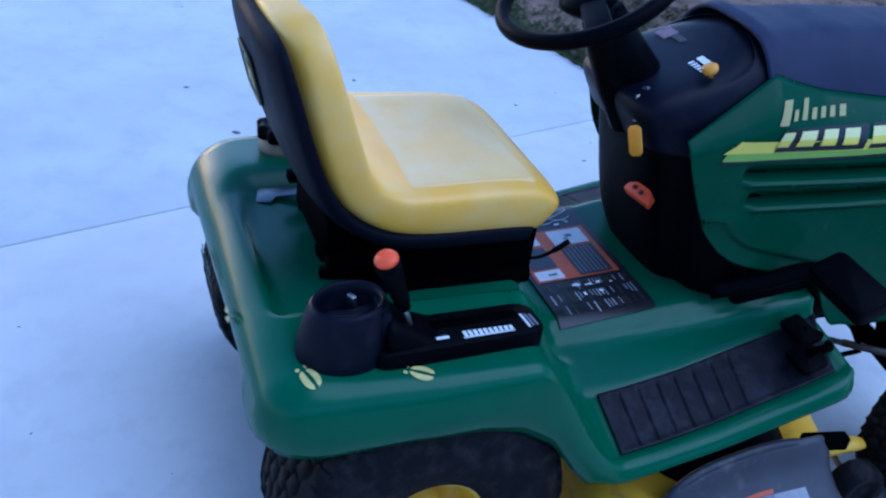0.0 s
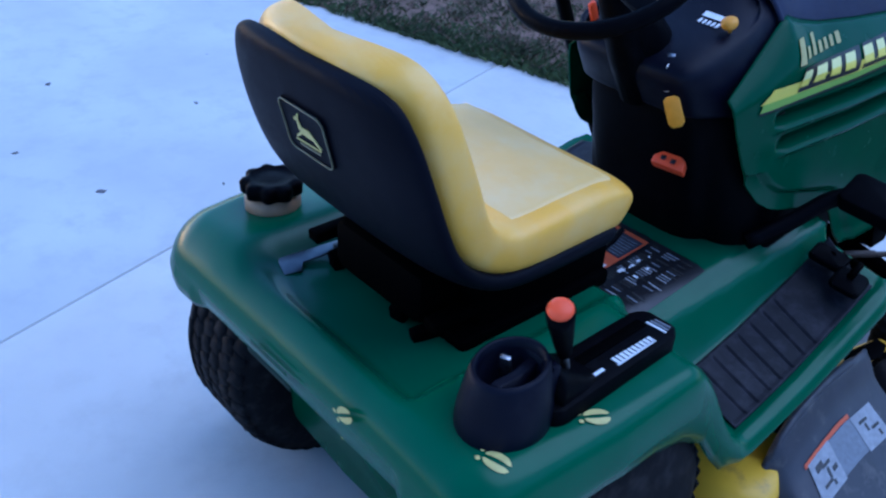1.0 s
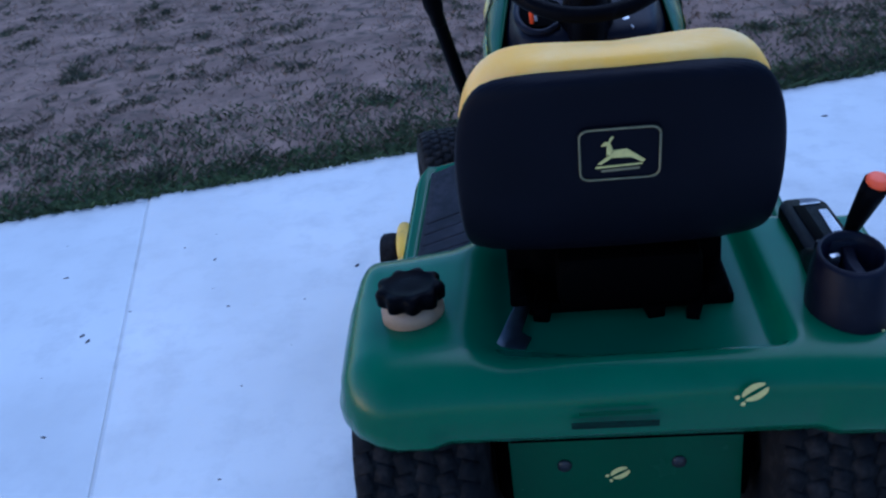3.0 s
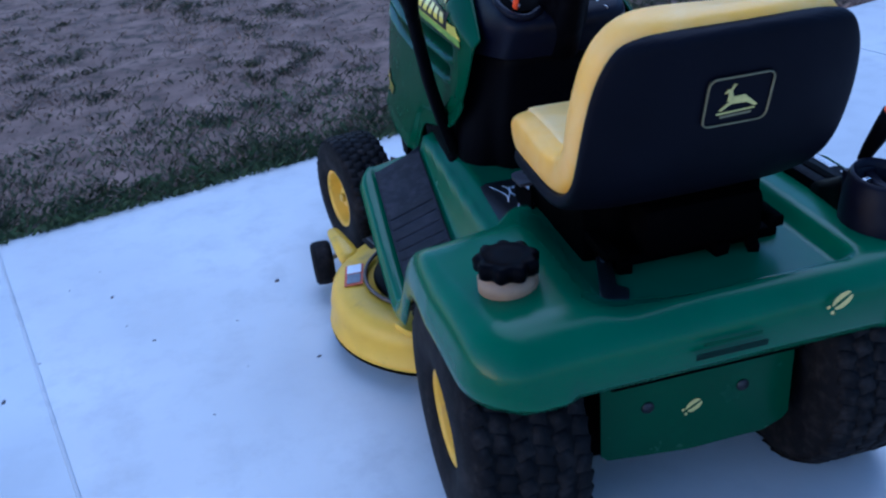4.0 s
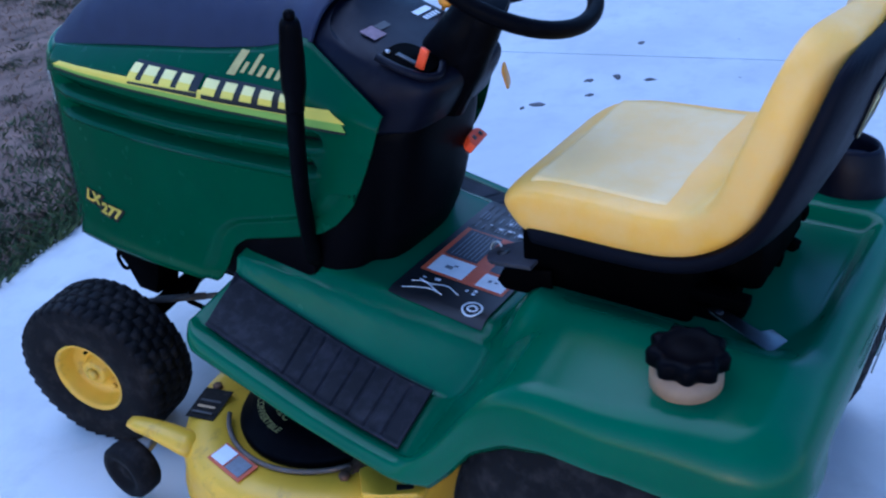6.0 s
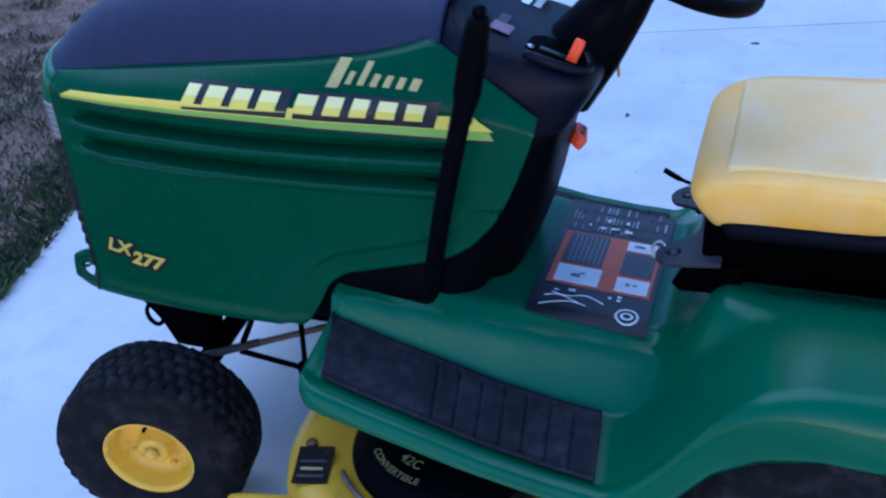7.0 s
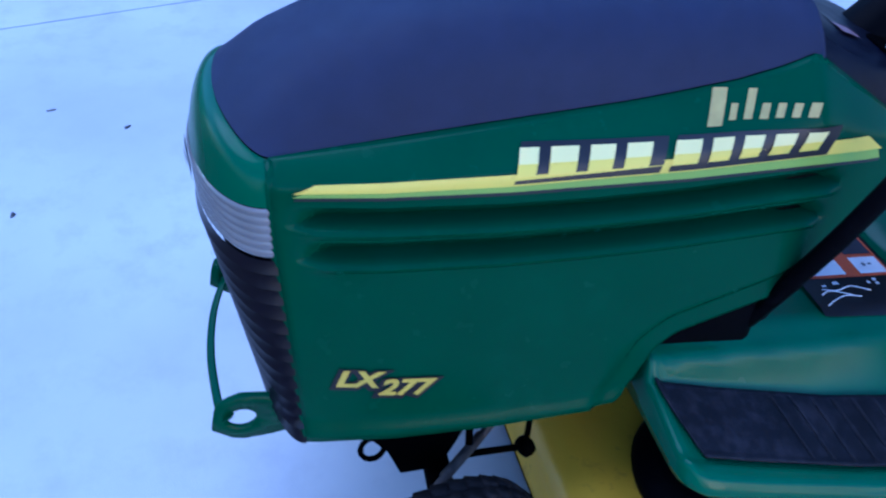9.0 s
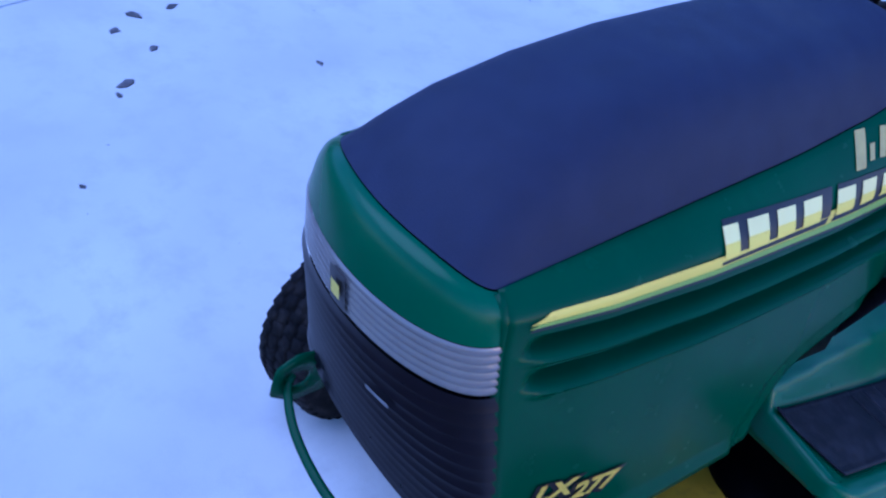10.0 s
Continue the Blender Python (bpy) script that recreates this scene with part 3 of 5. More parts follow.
for i in range(5):
    dash_patch(0.055 + 0.010 * i, 0.061 + 0.010 * i, 0.865, 0.878, WHITE, "dial_print")
# throttle quadrant, left
throttle = part("throttle", slab(round_frame(0.046, 0.050, 0.030), 0.006, pose(*dash_top(-0.098, 0.800, 0.001), 18, 0, 0), 0.0015), DARK, dash, "black throttle pocket")
part("pocket_lip", tube(arc([dash_top(-0.146, 0.842, 0.002), dash_top(-0.148, 0.790, 0.004), dash_top(-0.130, 0.752, 0.004), dash_top(-0.096, 0.742, 0.004), dash_top(-0.060, 0.756, 0.004)], 6), 0.008, 10), DASHBOARD, throttle)
part("throttle_slot", box((0.012, 0.06, 0.004), dash_top(-0.110, 0.795, 0.005), (18, 0, 0), 0.001), INK, throttle)
part("pocket_screw", revolve([(0.006, 0), (0.006, 0.003), (0.001, 0.005)], pose(*dash_top(-0.118, 0.838, 0.004), 18), 10), STEEL, throttle)
part("throttle_handle", box((0.010, 0.018, 0.048), dash_top(-0.116, 0.762, 0.026), (24, 0, 0), 0.004), ORANGE, throttle, "orange throttle handle")
# choke knob, right
knob = part("choke_knob", revolve([(0.004, 0), (0.005, 0.010), (0.014, 0.013), (0.016, 0.017), (0.016, 0.024), (0.010, 0.028), (0.002, 0.028)], pose(0.125, 0.875, 0.962, 25), 16), AMBER, dash, "yellow pull knob")
# ignition
ign = part("ignition_switch", revolve([(0.021, -0.01), (0.023, 0.004), (0.018, 0.009), (0.011, 0.009), (0.010, 0.004)], pose(0.085, 0.765, 0.905, 70, 0, 25), 20), STEEL, dash)
part("key", box((0.004, 0.012, 0.035), (0.09, 0.748, 0.898), (20, 0, 20), 0.002), STEEL, ign)
part("key_ring", tube([Vector((0.098 + 0.012 * math.cos(a), 0.742, 0.878 + 0.014 * math.sin(a))) for a in [6.283 * k / 14 for k in range(15)]], 0.0012, 6), STEEL, ign)
part("key_tag", slab([(-0.016, -0.022), (-0.009, -0.03), (0.009, -0.03), (0.016, -0.022), (0.016, 0.024), (0.008, 0.03), (-0.008, 0.03), (-0.016, 0.024)], 0.004, pose(0.130, 0.735, 0.836, 84, -26, 20), 0.0012), AMBER, ign, "amber key tag")
# orange brake latch
latch = part("parking_latch", slab([(-0.036, -0.012), (0.036, -0.014), (0.032, 0.010), (0.018, 0.018), (-0.020, 0.018), (-0.036, 0.005)], 0.026, pose(0.099, 0.803, 0.692, 40, 0, 12), 0.004), ORANGE, dash, "orange parking brake latch")
for dx in (-0.012, 0.012):
    part("latch_hole", box((0.010, 0.010, 0.003), (0.099 + dx, 0.794, 0.705), (40, 0, 12), 0.001), INK, latch)

# steering wheel
WHEEL = pose(0, 0.640, 1.092, 28, 0, 0)
ring = [(0.168 + 0.0155 * math.cos(a), 0.0155 * math.sin(a)) for a in [6.283 * k / 14 for k in range(14)]]
bm = bmesh.new()
vr = [[bm.verts.new(WHEEL @ Vector((r * math.cos(b), r * math.sin(b), h))) for r, h in ring] for b in [6.2832 * k / 48 for k in range(48)]]
for i in range(48):
    for j in range(14):
        bm.faces.new((vr[i][j], vr[(i + 1) % 48][j], vr[(i + 1) % 48][(j + 1) % 14], vr[i][(j + 1) % 14]))
steer = part("steering_wheel", bm, BLACK, tractor, "black steering wheel")
part("wheel_hub", revolve([(0.03, -0.05), (0.05, -0.03), (0.062, -0.012), (0.055, 0.0), (0.03, 0.006), (0.002, 0.007)], WHEEL, 24), BLACK, steer)
for a in (200, 340, 90):
    part("spoke", box((0.13, 0.05, 0.018), (0, 0, 0), (0, 0, 0), 0.007), BLACK, steer).matrix_basis = WHEEL @ pose(0, 0, -0.008, 0, 0, a) @ pose(0.1, 0, 0)
part("steering_column", tube([(0, 0.662, 1.062), (0, 0.700, 0.990), (0, 0.748, 0.905), (0, 0.800, 0.82)], [0.030, 0.038, 0.044, 0.044], 18), BLACK, steer)

part("column_shroud", tube([(0, 0.690, 1.050), (0, 0.745, 0.965), (0, 0.805, 0.885), (0, 0.870, 0.82)], [0.034, 0.052, 0.064, 0.068], 20), BLACK, steer)

# lift lever on the left of the tower
lever = part("lift_lever", tube(arc([(-0.226, 1.010, 0.515), (-0.254, 0.988, 0.60), (-0.290, 0.950, 0.73), (-0.318, 0.908, 0.87), (-0.334, 0.880, 0.965)], 6), 0.0165, 12), BLACK, tractor, "tall black lift lever")
part("grip", tube(arc([(-0.327, 0.893, 0.915), (-0.332, 0.882, 0.95), (-0.340, 0.868, 1.005), (-0.347, 0.854, 1.06), (-0.350, 0.848, 1.09)], 4), [0.0175] * 4 + [0.020, 0.022, 0.022, 0.022, 0.022, 0.022, 0.021, 0.02, 0.019, 0.019, 0.018, 0.017, 0.013][:13], 14), BLACK, lever)
part("button", revolve([(0.010, 0), (0.010, 0.012), (0.006, 0.016), (0.001, 0.017)], pose(-0.350, 0.848, 1.089, 14, -8), 14), BLACK, lever)

# ---- rear body: fenders, seat tray, step-through and footrests, one moulding ----
YR, YF = -0.05, 1.205


def corner(x):
    """Radius of the rear corners: the right one is tighter."""
    return 0.08 if x > 0 else 0.098


def outline(y, x=-1.0):
    """Half-width of the moulding at y, on the side of x."""
    w = table(y, [-0.05, 0.06, 0.24, 0.45, 0.60, 0.66, 1.19], [0.462, 0.477, 0.489, 0.484, 0.488, 0.490, 0.466])
    for y0, sgn, r in ((YR, 1, corner(x)), (YF, -1, 0.05)):
        d = (y - y0) * sgn
        if d < r:
            w -= r - math.sqrt(max(0, r * r - (r - d) ** 2))
    return w


def tray(x, y):
    """How far a place lies inside the sunken seat tray: below 0 outside, 1 on its floor."""
    x0, x1, y0, r = -0.246, 0.262, 0.004, 0.075 if x < 0 else 0.028
    dx, dy = min(x - x0, x1 - x), y - y0
    d = r - math.hypot(r - dx, r - dy) if dx < r and dy < r else min(dx, dy)
    soft = smooth(-0.05, -0.20, x)
    return smooth(-0.010 - 0.02 * soft, 0.032 + 0.035 * soft, d)


def height(x, y):
    a = abs(x)
    top = 0.612 - 0.012 * smooth(0.25, 0.46, a) - 0.012 * smooth(0.05, -0.05, y)
    top -= 0.030 * tray(x, y)
    if x < 0:
        top -= 0.008 * smooth(0.24, 0.48, a) * smooth(0.10, 0.28, y)
    top -= 0.03 * smooth(0.12, 0.21, math.hypot(max(0, a - 0.34), max(0, y - 0.40)))
    ridge = table(y, [0.58, 0.70, 0.90, 1.20], [0.230, 0.238, 0.252, 0.268])
    inner = table(y, [0.62, 1.2], [0.308, 0.282])
    outer = table(y, [0.62, 1.2], [0.462, 0.430])
    tunnel = table(y, [0.55, 0.62, 0.80, 0.92, 1.0, 1.2], [0.455, 0.460, 0.472, 0.488, 0.50, 0.505])
    edge = table(y, [0.6, 0.85, 1.0, 1.2], [0.434, 0.452, 0.470, 0.490])
    zin = table(y, [0.62, 0.74, 0.86, 0.98, 1.08, 1.2], [0.340, 0.350, 0.367, 0.395, 0.418, 0.450])
    zout = zin - 0.029
    if a < ridge:
        foot = tunnel + (edge - tunnel) * smooth(ridge - 0.05, ridge, a)
    elif a < inner:
        foot = edge + (zin - edge) * (1 - (1 - (a - ridge) / (inner - ridge)) ** 1.25)
    else:
        t = (a - inner) / (outer - inner)
        foot = zin + (zout - zin) * min(1.1, t) + 0.008 * smooth(0.96, 1.05, t)
    foot += 0.010 * smooth(1.185, 1.205, y)
    if x < 0:
        side = smooth(0.29, 0.655, y) ** 1.8
        wall = smooth(0.475, 0.60, y) + (side - smooth(0.475, 0.60, y)) * smooth(0.19, 0.31, a)
    else:
        wall = smooth(0.475, 0.60, y) + (smooth(0.41, 0.655, y) - smooth(0.475, 0.60, y)) * smooth(0.245, 0.275, a)
    return top + (foot - top) * wall


def side_roll(x, y):
    """Radius by which the top rolls over into the side."""
    k = smooth(-0.3, 0.3, x)
    return table(y, [0.05, 0.25, 0.45, 0.60], [0.075 - 0.018 * k, 0.052 - 0.014 * k, 0.034 - 0.008 * k, 0.016])


def drop(d, r):
    return 0 if d >= r else r - math.sqrt(max(0, r * r - (r - d) ** 2))


def skirt(x, y, z):
    """Height of the lower lip round the outline."""
    if y < 0.0 and abs(x) < 0.41:
        return 0.472
    return table(y, [-0.05, 0.06, 0.20, 0.32, 0.40, 0.47, 0.52, 0.565, 0.62, 0.9, 1.19], [0.474, 0.478, 0.492, 0.490, 0.468, 0.420, 0.350, 0.298, 0.286, 0.326, 0.385])


ys = [YR + 0.09 * (1 - math.cos(math.pi / 2 * i / 16)) for i in range(17)] + [0.042 + 0.006 * i for i in range(1, 185)] + [YF - 0.05 * (1 - math.sin(math.pi / 2 * i / 5)) for i in range(1, 6)]
ys = [y for k, y in enumerate(ys) if k == 0 or y > ys[k - 1] + 1e-5]
NX = 130
bm = bmesh.new()
rows = []
for y in ys:
    row = []
    for i in range(NX + 1):
        t = -1 + 2 * i / NX
        w, c = outline(y, t), corner(t)
        r = side_roll(t, y)
        x = w * math.sin(t * math.pi / 2) * 0.55 + w * t * 0.45
        d = min(w - abs(x), y - YR if y < 0.2 else 9, YF - y if y > 1.0 else 9)
        e = 0.472 - c
        if y < YR + c and abs(x) > e:
            d = max(0, c - math.hypot(abs(x) - e, y - YR - c) * c / max(c, math.hypot(w - e, y - YR - c)))
        row.append(bm.verts.new((x, y, height(x, y) - drop(max(d, 0), r))))
    rows.append(row)
for a, b in zip(rows, rows[1:]):
    for i in range(NX):
        bm.faces.new((a[i], a[i + 1], b[i + 1], b[i]))
rim = rows[0][::-1] + [r[0] for r in rows[1:-1]] + rows[-1] + [r[-1] for r in rows[1:-1]][::-1]
prev = rim
for k in (0.35, 0.75, 1.0):
    nxt = []
    for v in rim:
        x, y, z = v.co
        low = min(z - 0.004, skirt(x, y, z))
        out = 0.012 * k * k if y < 0.5 else 0.004 * k
        n = Vector((math.copysign(1, x) if abs(x) > 0.4 else 0, -1 if y < 0.02 and abs(x) < 0.44 else 0, 0))
        y += 0.015 * smooth(0.325, 0.285, abs(x)) * smooth(0, 0.6, k) if y < 0.01 else 0
        nxt.append(bm.verts.new(Vector((x, y, z + (low - z) * k)) - n * (0.004 * k if k == 1.0 else -0.006 * math.sin(k * 3.1))))
    for i in range(len(rim)):
        j = (i + 1) % len(rim)
        bm.faces.new((prev[i], prev[j], nxt[j], nxt[i]))
    prev = nxt
fender = part("rear_body", bm, GREEN_MOULD, tractor, "green moulded fenders with footrests", sharp=50)
thicken(fender, 0.006, 0)


def on_body(x, y, lift=0.003):
    return Vector((x, y, height(x, y) - drop(max(0, outline(y, x) - abs(x)), side_roll(x, y)) + lift + 0.003))


# ribbed rubber mats on the footrests
for s in (1, -1):
    def mat_point(u, v, s=s, lift=0.005):
        y = 0.668 - 0.014 * v + (0.532 - 0.022 * v) * u
        inner, outer = table(y, [0.62, 1.2], [0.314, 0.287]), table(y, [0.62, 1.2], [0.456, 0.424])
        run = 0.532 * u
        groove = 0.0045 if 0.02 < run < 0.33 and run % 0.044 < 0.0065 and 0.05 < v < 0.95 else 0.0
        border = 0.002 if v < 0.04 or v > 0.955 or u < 0.012 else 0.0
        return on_body(s * (inner + (outer - inner) * v), y, lift + border - groove)
    thicken(part("footrest_mat", grid(mat_point, 250, 24), MAT, fender, "dusty ribbed black rubber mat", sharp=25), 0.004, 1)


def body_patch(x0, x1, y0, y1, mat, name, lift=0.004, n=3, turn=0.0):
    cx, cy = (x0 + x1) / 2, (y0 + y1) / 2
    def f(u, v):
        dx, dy = (x0 - cx) + (x1 - x0) * u, (y0 - cy) + (y1 - y0) * v
        c, s = math.cos(turn), math.sin(turn)
        return on_body(cx + dx * c - dy * s, cy + dx * s + dy * c, lift)
    return part(name, grid(f, n, n), mat, fender)


# operating label on the tunnel
body_patch(-0.212, 0.212, 0.612, 0.835, INK, "operating_label", 0.006, 26)
body_patch(-0.115, 0.075, 0.622, 0.820, RED_PRINT, "label_field", 0.0070, 6)
body_patch(-0.040, 0.070, 0.727, 0.808, NAVY_PRINT, "label_field", 0.0080)
body_patch(-0.108, -0.048, 0.722, 0.808, WHITE, "label_field", 0.0080)
body_patch(-0.108, -0.060, 0.628, 0.690, WHITE, "label_field", 0.0080)
body_patch(-0.050, 0.030, 0.628, 0.690, NAVY_PRINT, "label_field", 0.0080)
body_patch(0.036, 0.070, 0.628, 0.690, WHITE, "label_field", 0.0080)
rng = random.Random(3)
for i in range(7):
    yb = 0.733 + 0.010 * i
    body_patch(-0.034, 0.064, yb, yb + 0.003, GREY_PRINT, "label_line", 0.0090)
for x, y, w, h in [(-0.088, 0.760, 0.012, 0.018), (-0.088, 0.664, 0.010, 0.008), (-0.085, 0.650, 0.006, 0.008), (0.05, 0.655, 0.008, 0.022), (-0.075, 0.752, 0.006, 0.010)]:
    body_patch(x, x + w, y, y + h, GREY_PRINT, "label_picture", 0.0090)
for i in range(24):
    y = 0.625 + 0.0083 * i
    for x0, x1 in ((0.088, 0.118), (0.124, 0.158), (0.164, 0.200)):
        if rng.random() < 0.8:
            body_patch(x0, x1 - rng.uniform(0, 0.014), y, y + 0.0038, FADED if rng.random() < 0.15 else (GREY_PRINT if rng.random() < 0.4 else DARK_PRINT), "label_line", 0.0080, 1)
for i in range(14):
    x, y = rng.choice((0.10, 0.135, -0.135, -0.15)) + rng.uniform(-0.01, 0.01), rng.uniform(0.66, 0.81)
    body_patch(x, x + rng.uniform(0.004, 0.012), y, y + rng.uniform(0.005, 0.012), WHITE, "label_picture", 0.0088, 1)
for pts in ([(-0.145, 0.80), (-0.15, 0.77), (-0.14, 0.735), (-0.155, 0.70)], [(-0.19, 0.815), (-0.175, 0.79), (-0.165, 0.76), (-0.17, 0.73)], [(-0.16, 0.81), (-0.15, 0.785), (-0.165, 0.745)]):
    part("label_picture", tube(arc([on_body(x, y, 0.0070) for x, y in pts], 5), 0.0015, 6, flat=0.5), WHITE, fender)
part("label_picture", tube([on_body(-0.178 + 0.020 * math.cos(a), 0.652 + 0.020 * math.sin(a), 0.0070) for a in [6.283 * k / 18 for k in range(19)]], 0.0024, 6, flat=0.4), WHITE, fender)
part("label_picture", tube([on_body(-0.178 + 0.009 * math.cos(a), 0.652 + 0.010 * math.sin(a), 0.0070) for a in [6.283 * k / 12 for k in range(13)]], 0.0025, 6, flat=0.4), WHITE, fender)

# pale hoof-shaped stickers: two curved toes and two dots each
def hoof(place):
    for s in (1, -1):
        poly = [(s * (0.0025 + 0.0125 * math.cos(radians(q))), 0.004 + 0.021 * math.sin(radians(q))) for q in range(-86, 87, 17)]
        poly += [(s * (0.0022 + 0.0015 * math.cos(radians(q))), 0.003 + 0.016 * math.sin(radians(q))) for q in range(80, -81, -20)]
        dot = [(0.008 * s + 0.004 * math.cos(6.283 * k / 8), -0.023 + 0.004 * math.sin(6.283 * k / 8)) for k in range(8)]
        for outline_pts in (poly, dot):
            bm = bmesh.new()
            bm.faces.new([bm.verts.new(place(*p)) for p in outline_pts])
            bmesh.ops.triangulate(bm, faces=bm.faces[:])
            part("sticker", bm, HOOF, fender, "pale yellow hoof-shaped sticker")


def turned(a, b, deg, k=0.98):
    c, d = math.cos(radians(deg)), math.sin(radians(deg))
    return k * (a * c - b * d), k * (a * d + b * c)


def on_top(x, y, deg):
    return lambda a, b: on_body(x + turned(a, b, deg)[0], max(YR + 0.002, y + turned(a, b, deg)[1]), 0.0025)


hoof(on_top(0.418, 0.030, -70))
hoof(on_top(0.445, 0.207, -30))
hoof(lambda a, b: Vector((0.183 + turned(a, b, -55)[0], -0.0605, 0.566 + turned(a, b, -55)[1])))
hoof(lambda a, b: Vector((-0.012 + turned(a, b, -60, 0.85)[0], 0.0805, 0.288 + turned(a, b, -60, 0.85)[1])))
# worn print on the rear face
part("worn_print", box((0.135, 0.0015, 0.012), (-0.024, -0.0658, 0.522), (3, 0, 0), 0), WORN, fender)
part("worn_print", box((0.11, 0.0015, 0.006), (-0.024, -0.066, 0.545), (3, 0, 0), 0), GREEN, fender)

# fuel filler
cap = part("fuel_cap", bmesh.new(), BLACK, tractor, "black lobed fuel cap on tan neck")
bm = bmesh.new()
rings = []
for r, h in [(0.046, 0.0), (0.050, 0.004), (0.051, 0.024), (0.047, 0.030), (0.038, 0.033), (0.036, 0.030), (0.018, 0.031), (0.001, 0.032)]:
    k = 1 if r > 0.04 else 0
    rings.append([Vector((-0.352 + 1.12 * (r + k * 0.004 * math.cos(9 * a)) * math.cos(a), 0.152 + 1.12 * (r + k * 0.005 * math.cos(9 * a)) * math.sin(a), 0.639 + h)) for a in [6.2832 * i / 72 for i in range(72)]])
loft(rings, bm)
bm.to_mesh(cap.data)
bm.free()
for f in cap.data.polygons:
    f.use_smooth = True
part("filler_neck", revolve([(0.055, 0), (0.055, 0.036), (0.050, 0.042), (0.046, 0.049), (0.002, 0.050)], pose(-0.352, 0.152, 0.590), 36), NECK, cap, "tan plastic filler neck")

# cup holder and height console on the right fender
def cup_ring(k, z):
    pts = []
    for i in range(32):
        a = 6.2832 * i / 32
        x, y = math.cos(a) * 0.067 * k, math.sin(a) * 0.079 * k
        pts.append(Vector((0.363 + x, 0.098 + y + 0.036 * (z - 0.6), z + (0.10 * y if z > 0.66 else 0))))
    return pts


cup = part("cup_holder", loft([cup_ring(0.98, 0.588), cup_ring(1.0, 0.60), cup_ring(0.98, 0.635), cup_ring(0.90, 0.675), cup_ring(0.81, 0.700), cup_ring(0.74, 0.709), cup_ring(0.68, 0.707), cup_ring(0.64, 0.692), cup_ring(0.60, 0.62), cup_ring(0.05, 0.616)]), DASHBOARD, tractor, "black moulded cup holder")
part("bridge", loft([[Vector((x, y, z)) for y, z in ((0.050, 0.605), (0.054, 0.676), (0.075, 0.686), (0.110, 0.684), (0.145, 0.694), (0.152, 0.605))] for x in (0.360, 0.363, 0.373, 0.376)]), DASHBOARD, cup)
part("well_back", box((0.088, 0.020, 0.085), (0.364, 0.150, 0.660), (-8, 0, 0), 0.008), DASHBOARD, cup)
part("tube_insert", box((0.018, 0.01, 0.045), (0.339, 0.118, 0.675), (10, 0, 20), 0.003), STEEL, cup)
console = part("height_console", slab([(-0.042, -0.155), (0.036, -0.16), (0.048, -0.14), (0.045, 0.13), (0.030, 0.155), (-0.03, 0.155), (-0.046, 0.13), (-0.05, -0.13)], 0.064, pose(0.378, 0.295, 0.6025, 0, 0, 2), 0.010), BLACK, tractor, "black cutting-height console with scale")
def neck_ring(y, half, top):
    return [Vector((0.372 + a * half, y, 0.60 + b * (top - 0.60))) for a, b in ((-1, 0), (-1, 0.7), (-0.85, 0.95), (-0.5, 1), (0.5, 1), (0.85, 0.95), (1, 0.7), (1, 0))]


part("neck", loft([neck_ring(0.158, 0.050, 0.684), neck_ring(0.166, 0.050, 0.686), neck_ring(0.185, 0.048, 0.672), neck_ring(0.225, 0.046, 0.645), neck_ring(0.26, 0.044, 0.632)]), BLACK, console)
part("lever_slot", box((0.020, 0.25, 0.004), (0.366, 0.285, 0.6345), (0, 0, 2), 0.001), DARK, console)
for i in range(10):
    part("scale_mark", box((0.014, 0.006, 0.0015), (0.400, 0.300 + 0.0095 * i, 0.6352), (0, 0, 2), 0), WHITE, console)
part("scale_line", box((0.003, 0.095, 0.0015), (0.408, 0.342, 0.6352), (0, 0, 2), 0), WHITE, console)
for i in range(3):
    part("scale_print", box((0.038 - 0.004 * i, 0.004, 0.0015), (0.385, 0.418 + 0.008 * i, 0.6352), (0, 0, 6), 0), GREY_PRINT if i else WHITE, console)
part("scale_print", box((0.006, 0.035, 0.0015), (0.403, 0.252, 0.6352), (0, 0, 2), 0), WHITE, console)
hl = part("height_lever", tube([(0.374, 0.222, 0.60), (0.384, 0.195, 0.68), (0.396, 0.162, 0.755)], 0.007, 10), STEEL, tractor, "height lever with orange-tipped black grip")
part("grip", tube([(0.386, 0.190, 0.695), (0.390, 0.178, 0.725), (0.399, 0.155, 0.778), (0.404, 0.145, 0.804)], [0.011, 0.015, 0.020, 0.0215], 16), BLACK, hl)
part("knob_tip", revolve([(0.0185, 0), (0.0195, 0.004), (0.017, 0.009), (0.009, 0.012), (0.001, 0.0125)], pose(0.404, 0.145, 0.803, 20, 8), 20), ORANGE, hl, "orange knob tip")

# ---- seat ----
SEAT = [((0.526, 0.708), 0.192, 0.074), ((0.533, 0.722), 0.212, 0.106), ((0.500, 0.737), 0.223, 0.119), ((0.42, 0.743), 0.229, 0.119), ((0.32, 0.745), 0.234, 0.112), ((0.23, 0.750), 0.237, 0.102),
        ((0.172, 0.772), 0.238, 0.096), ((0.125, 0.812), 0.240, 0.094), ((0.098, 0.866), 0.241, 0.090), ((0.076, 0.932), 0.238, 0.085), ((0.058, 1.00), 0.228, 0.078), ((0.047, 1.046), 0.207, 0.070), ((0.041, 1.076), 0.174, 0.056), ((0.039, 1.089), 0.127, 0.034)]


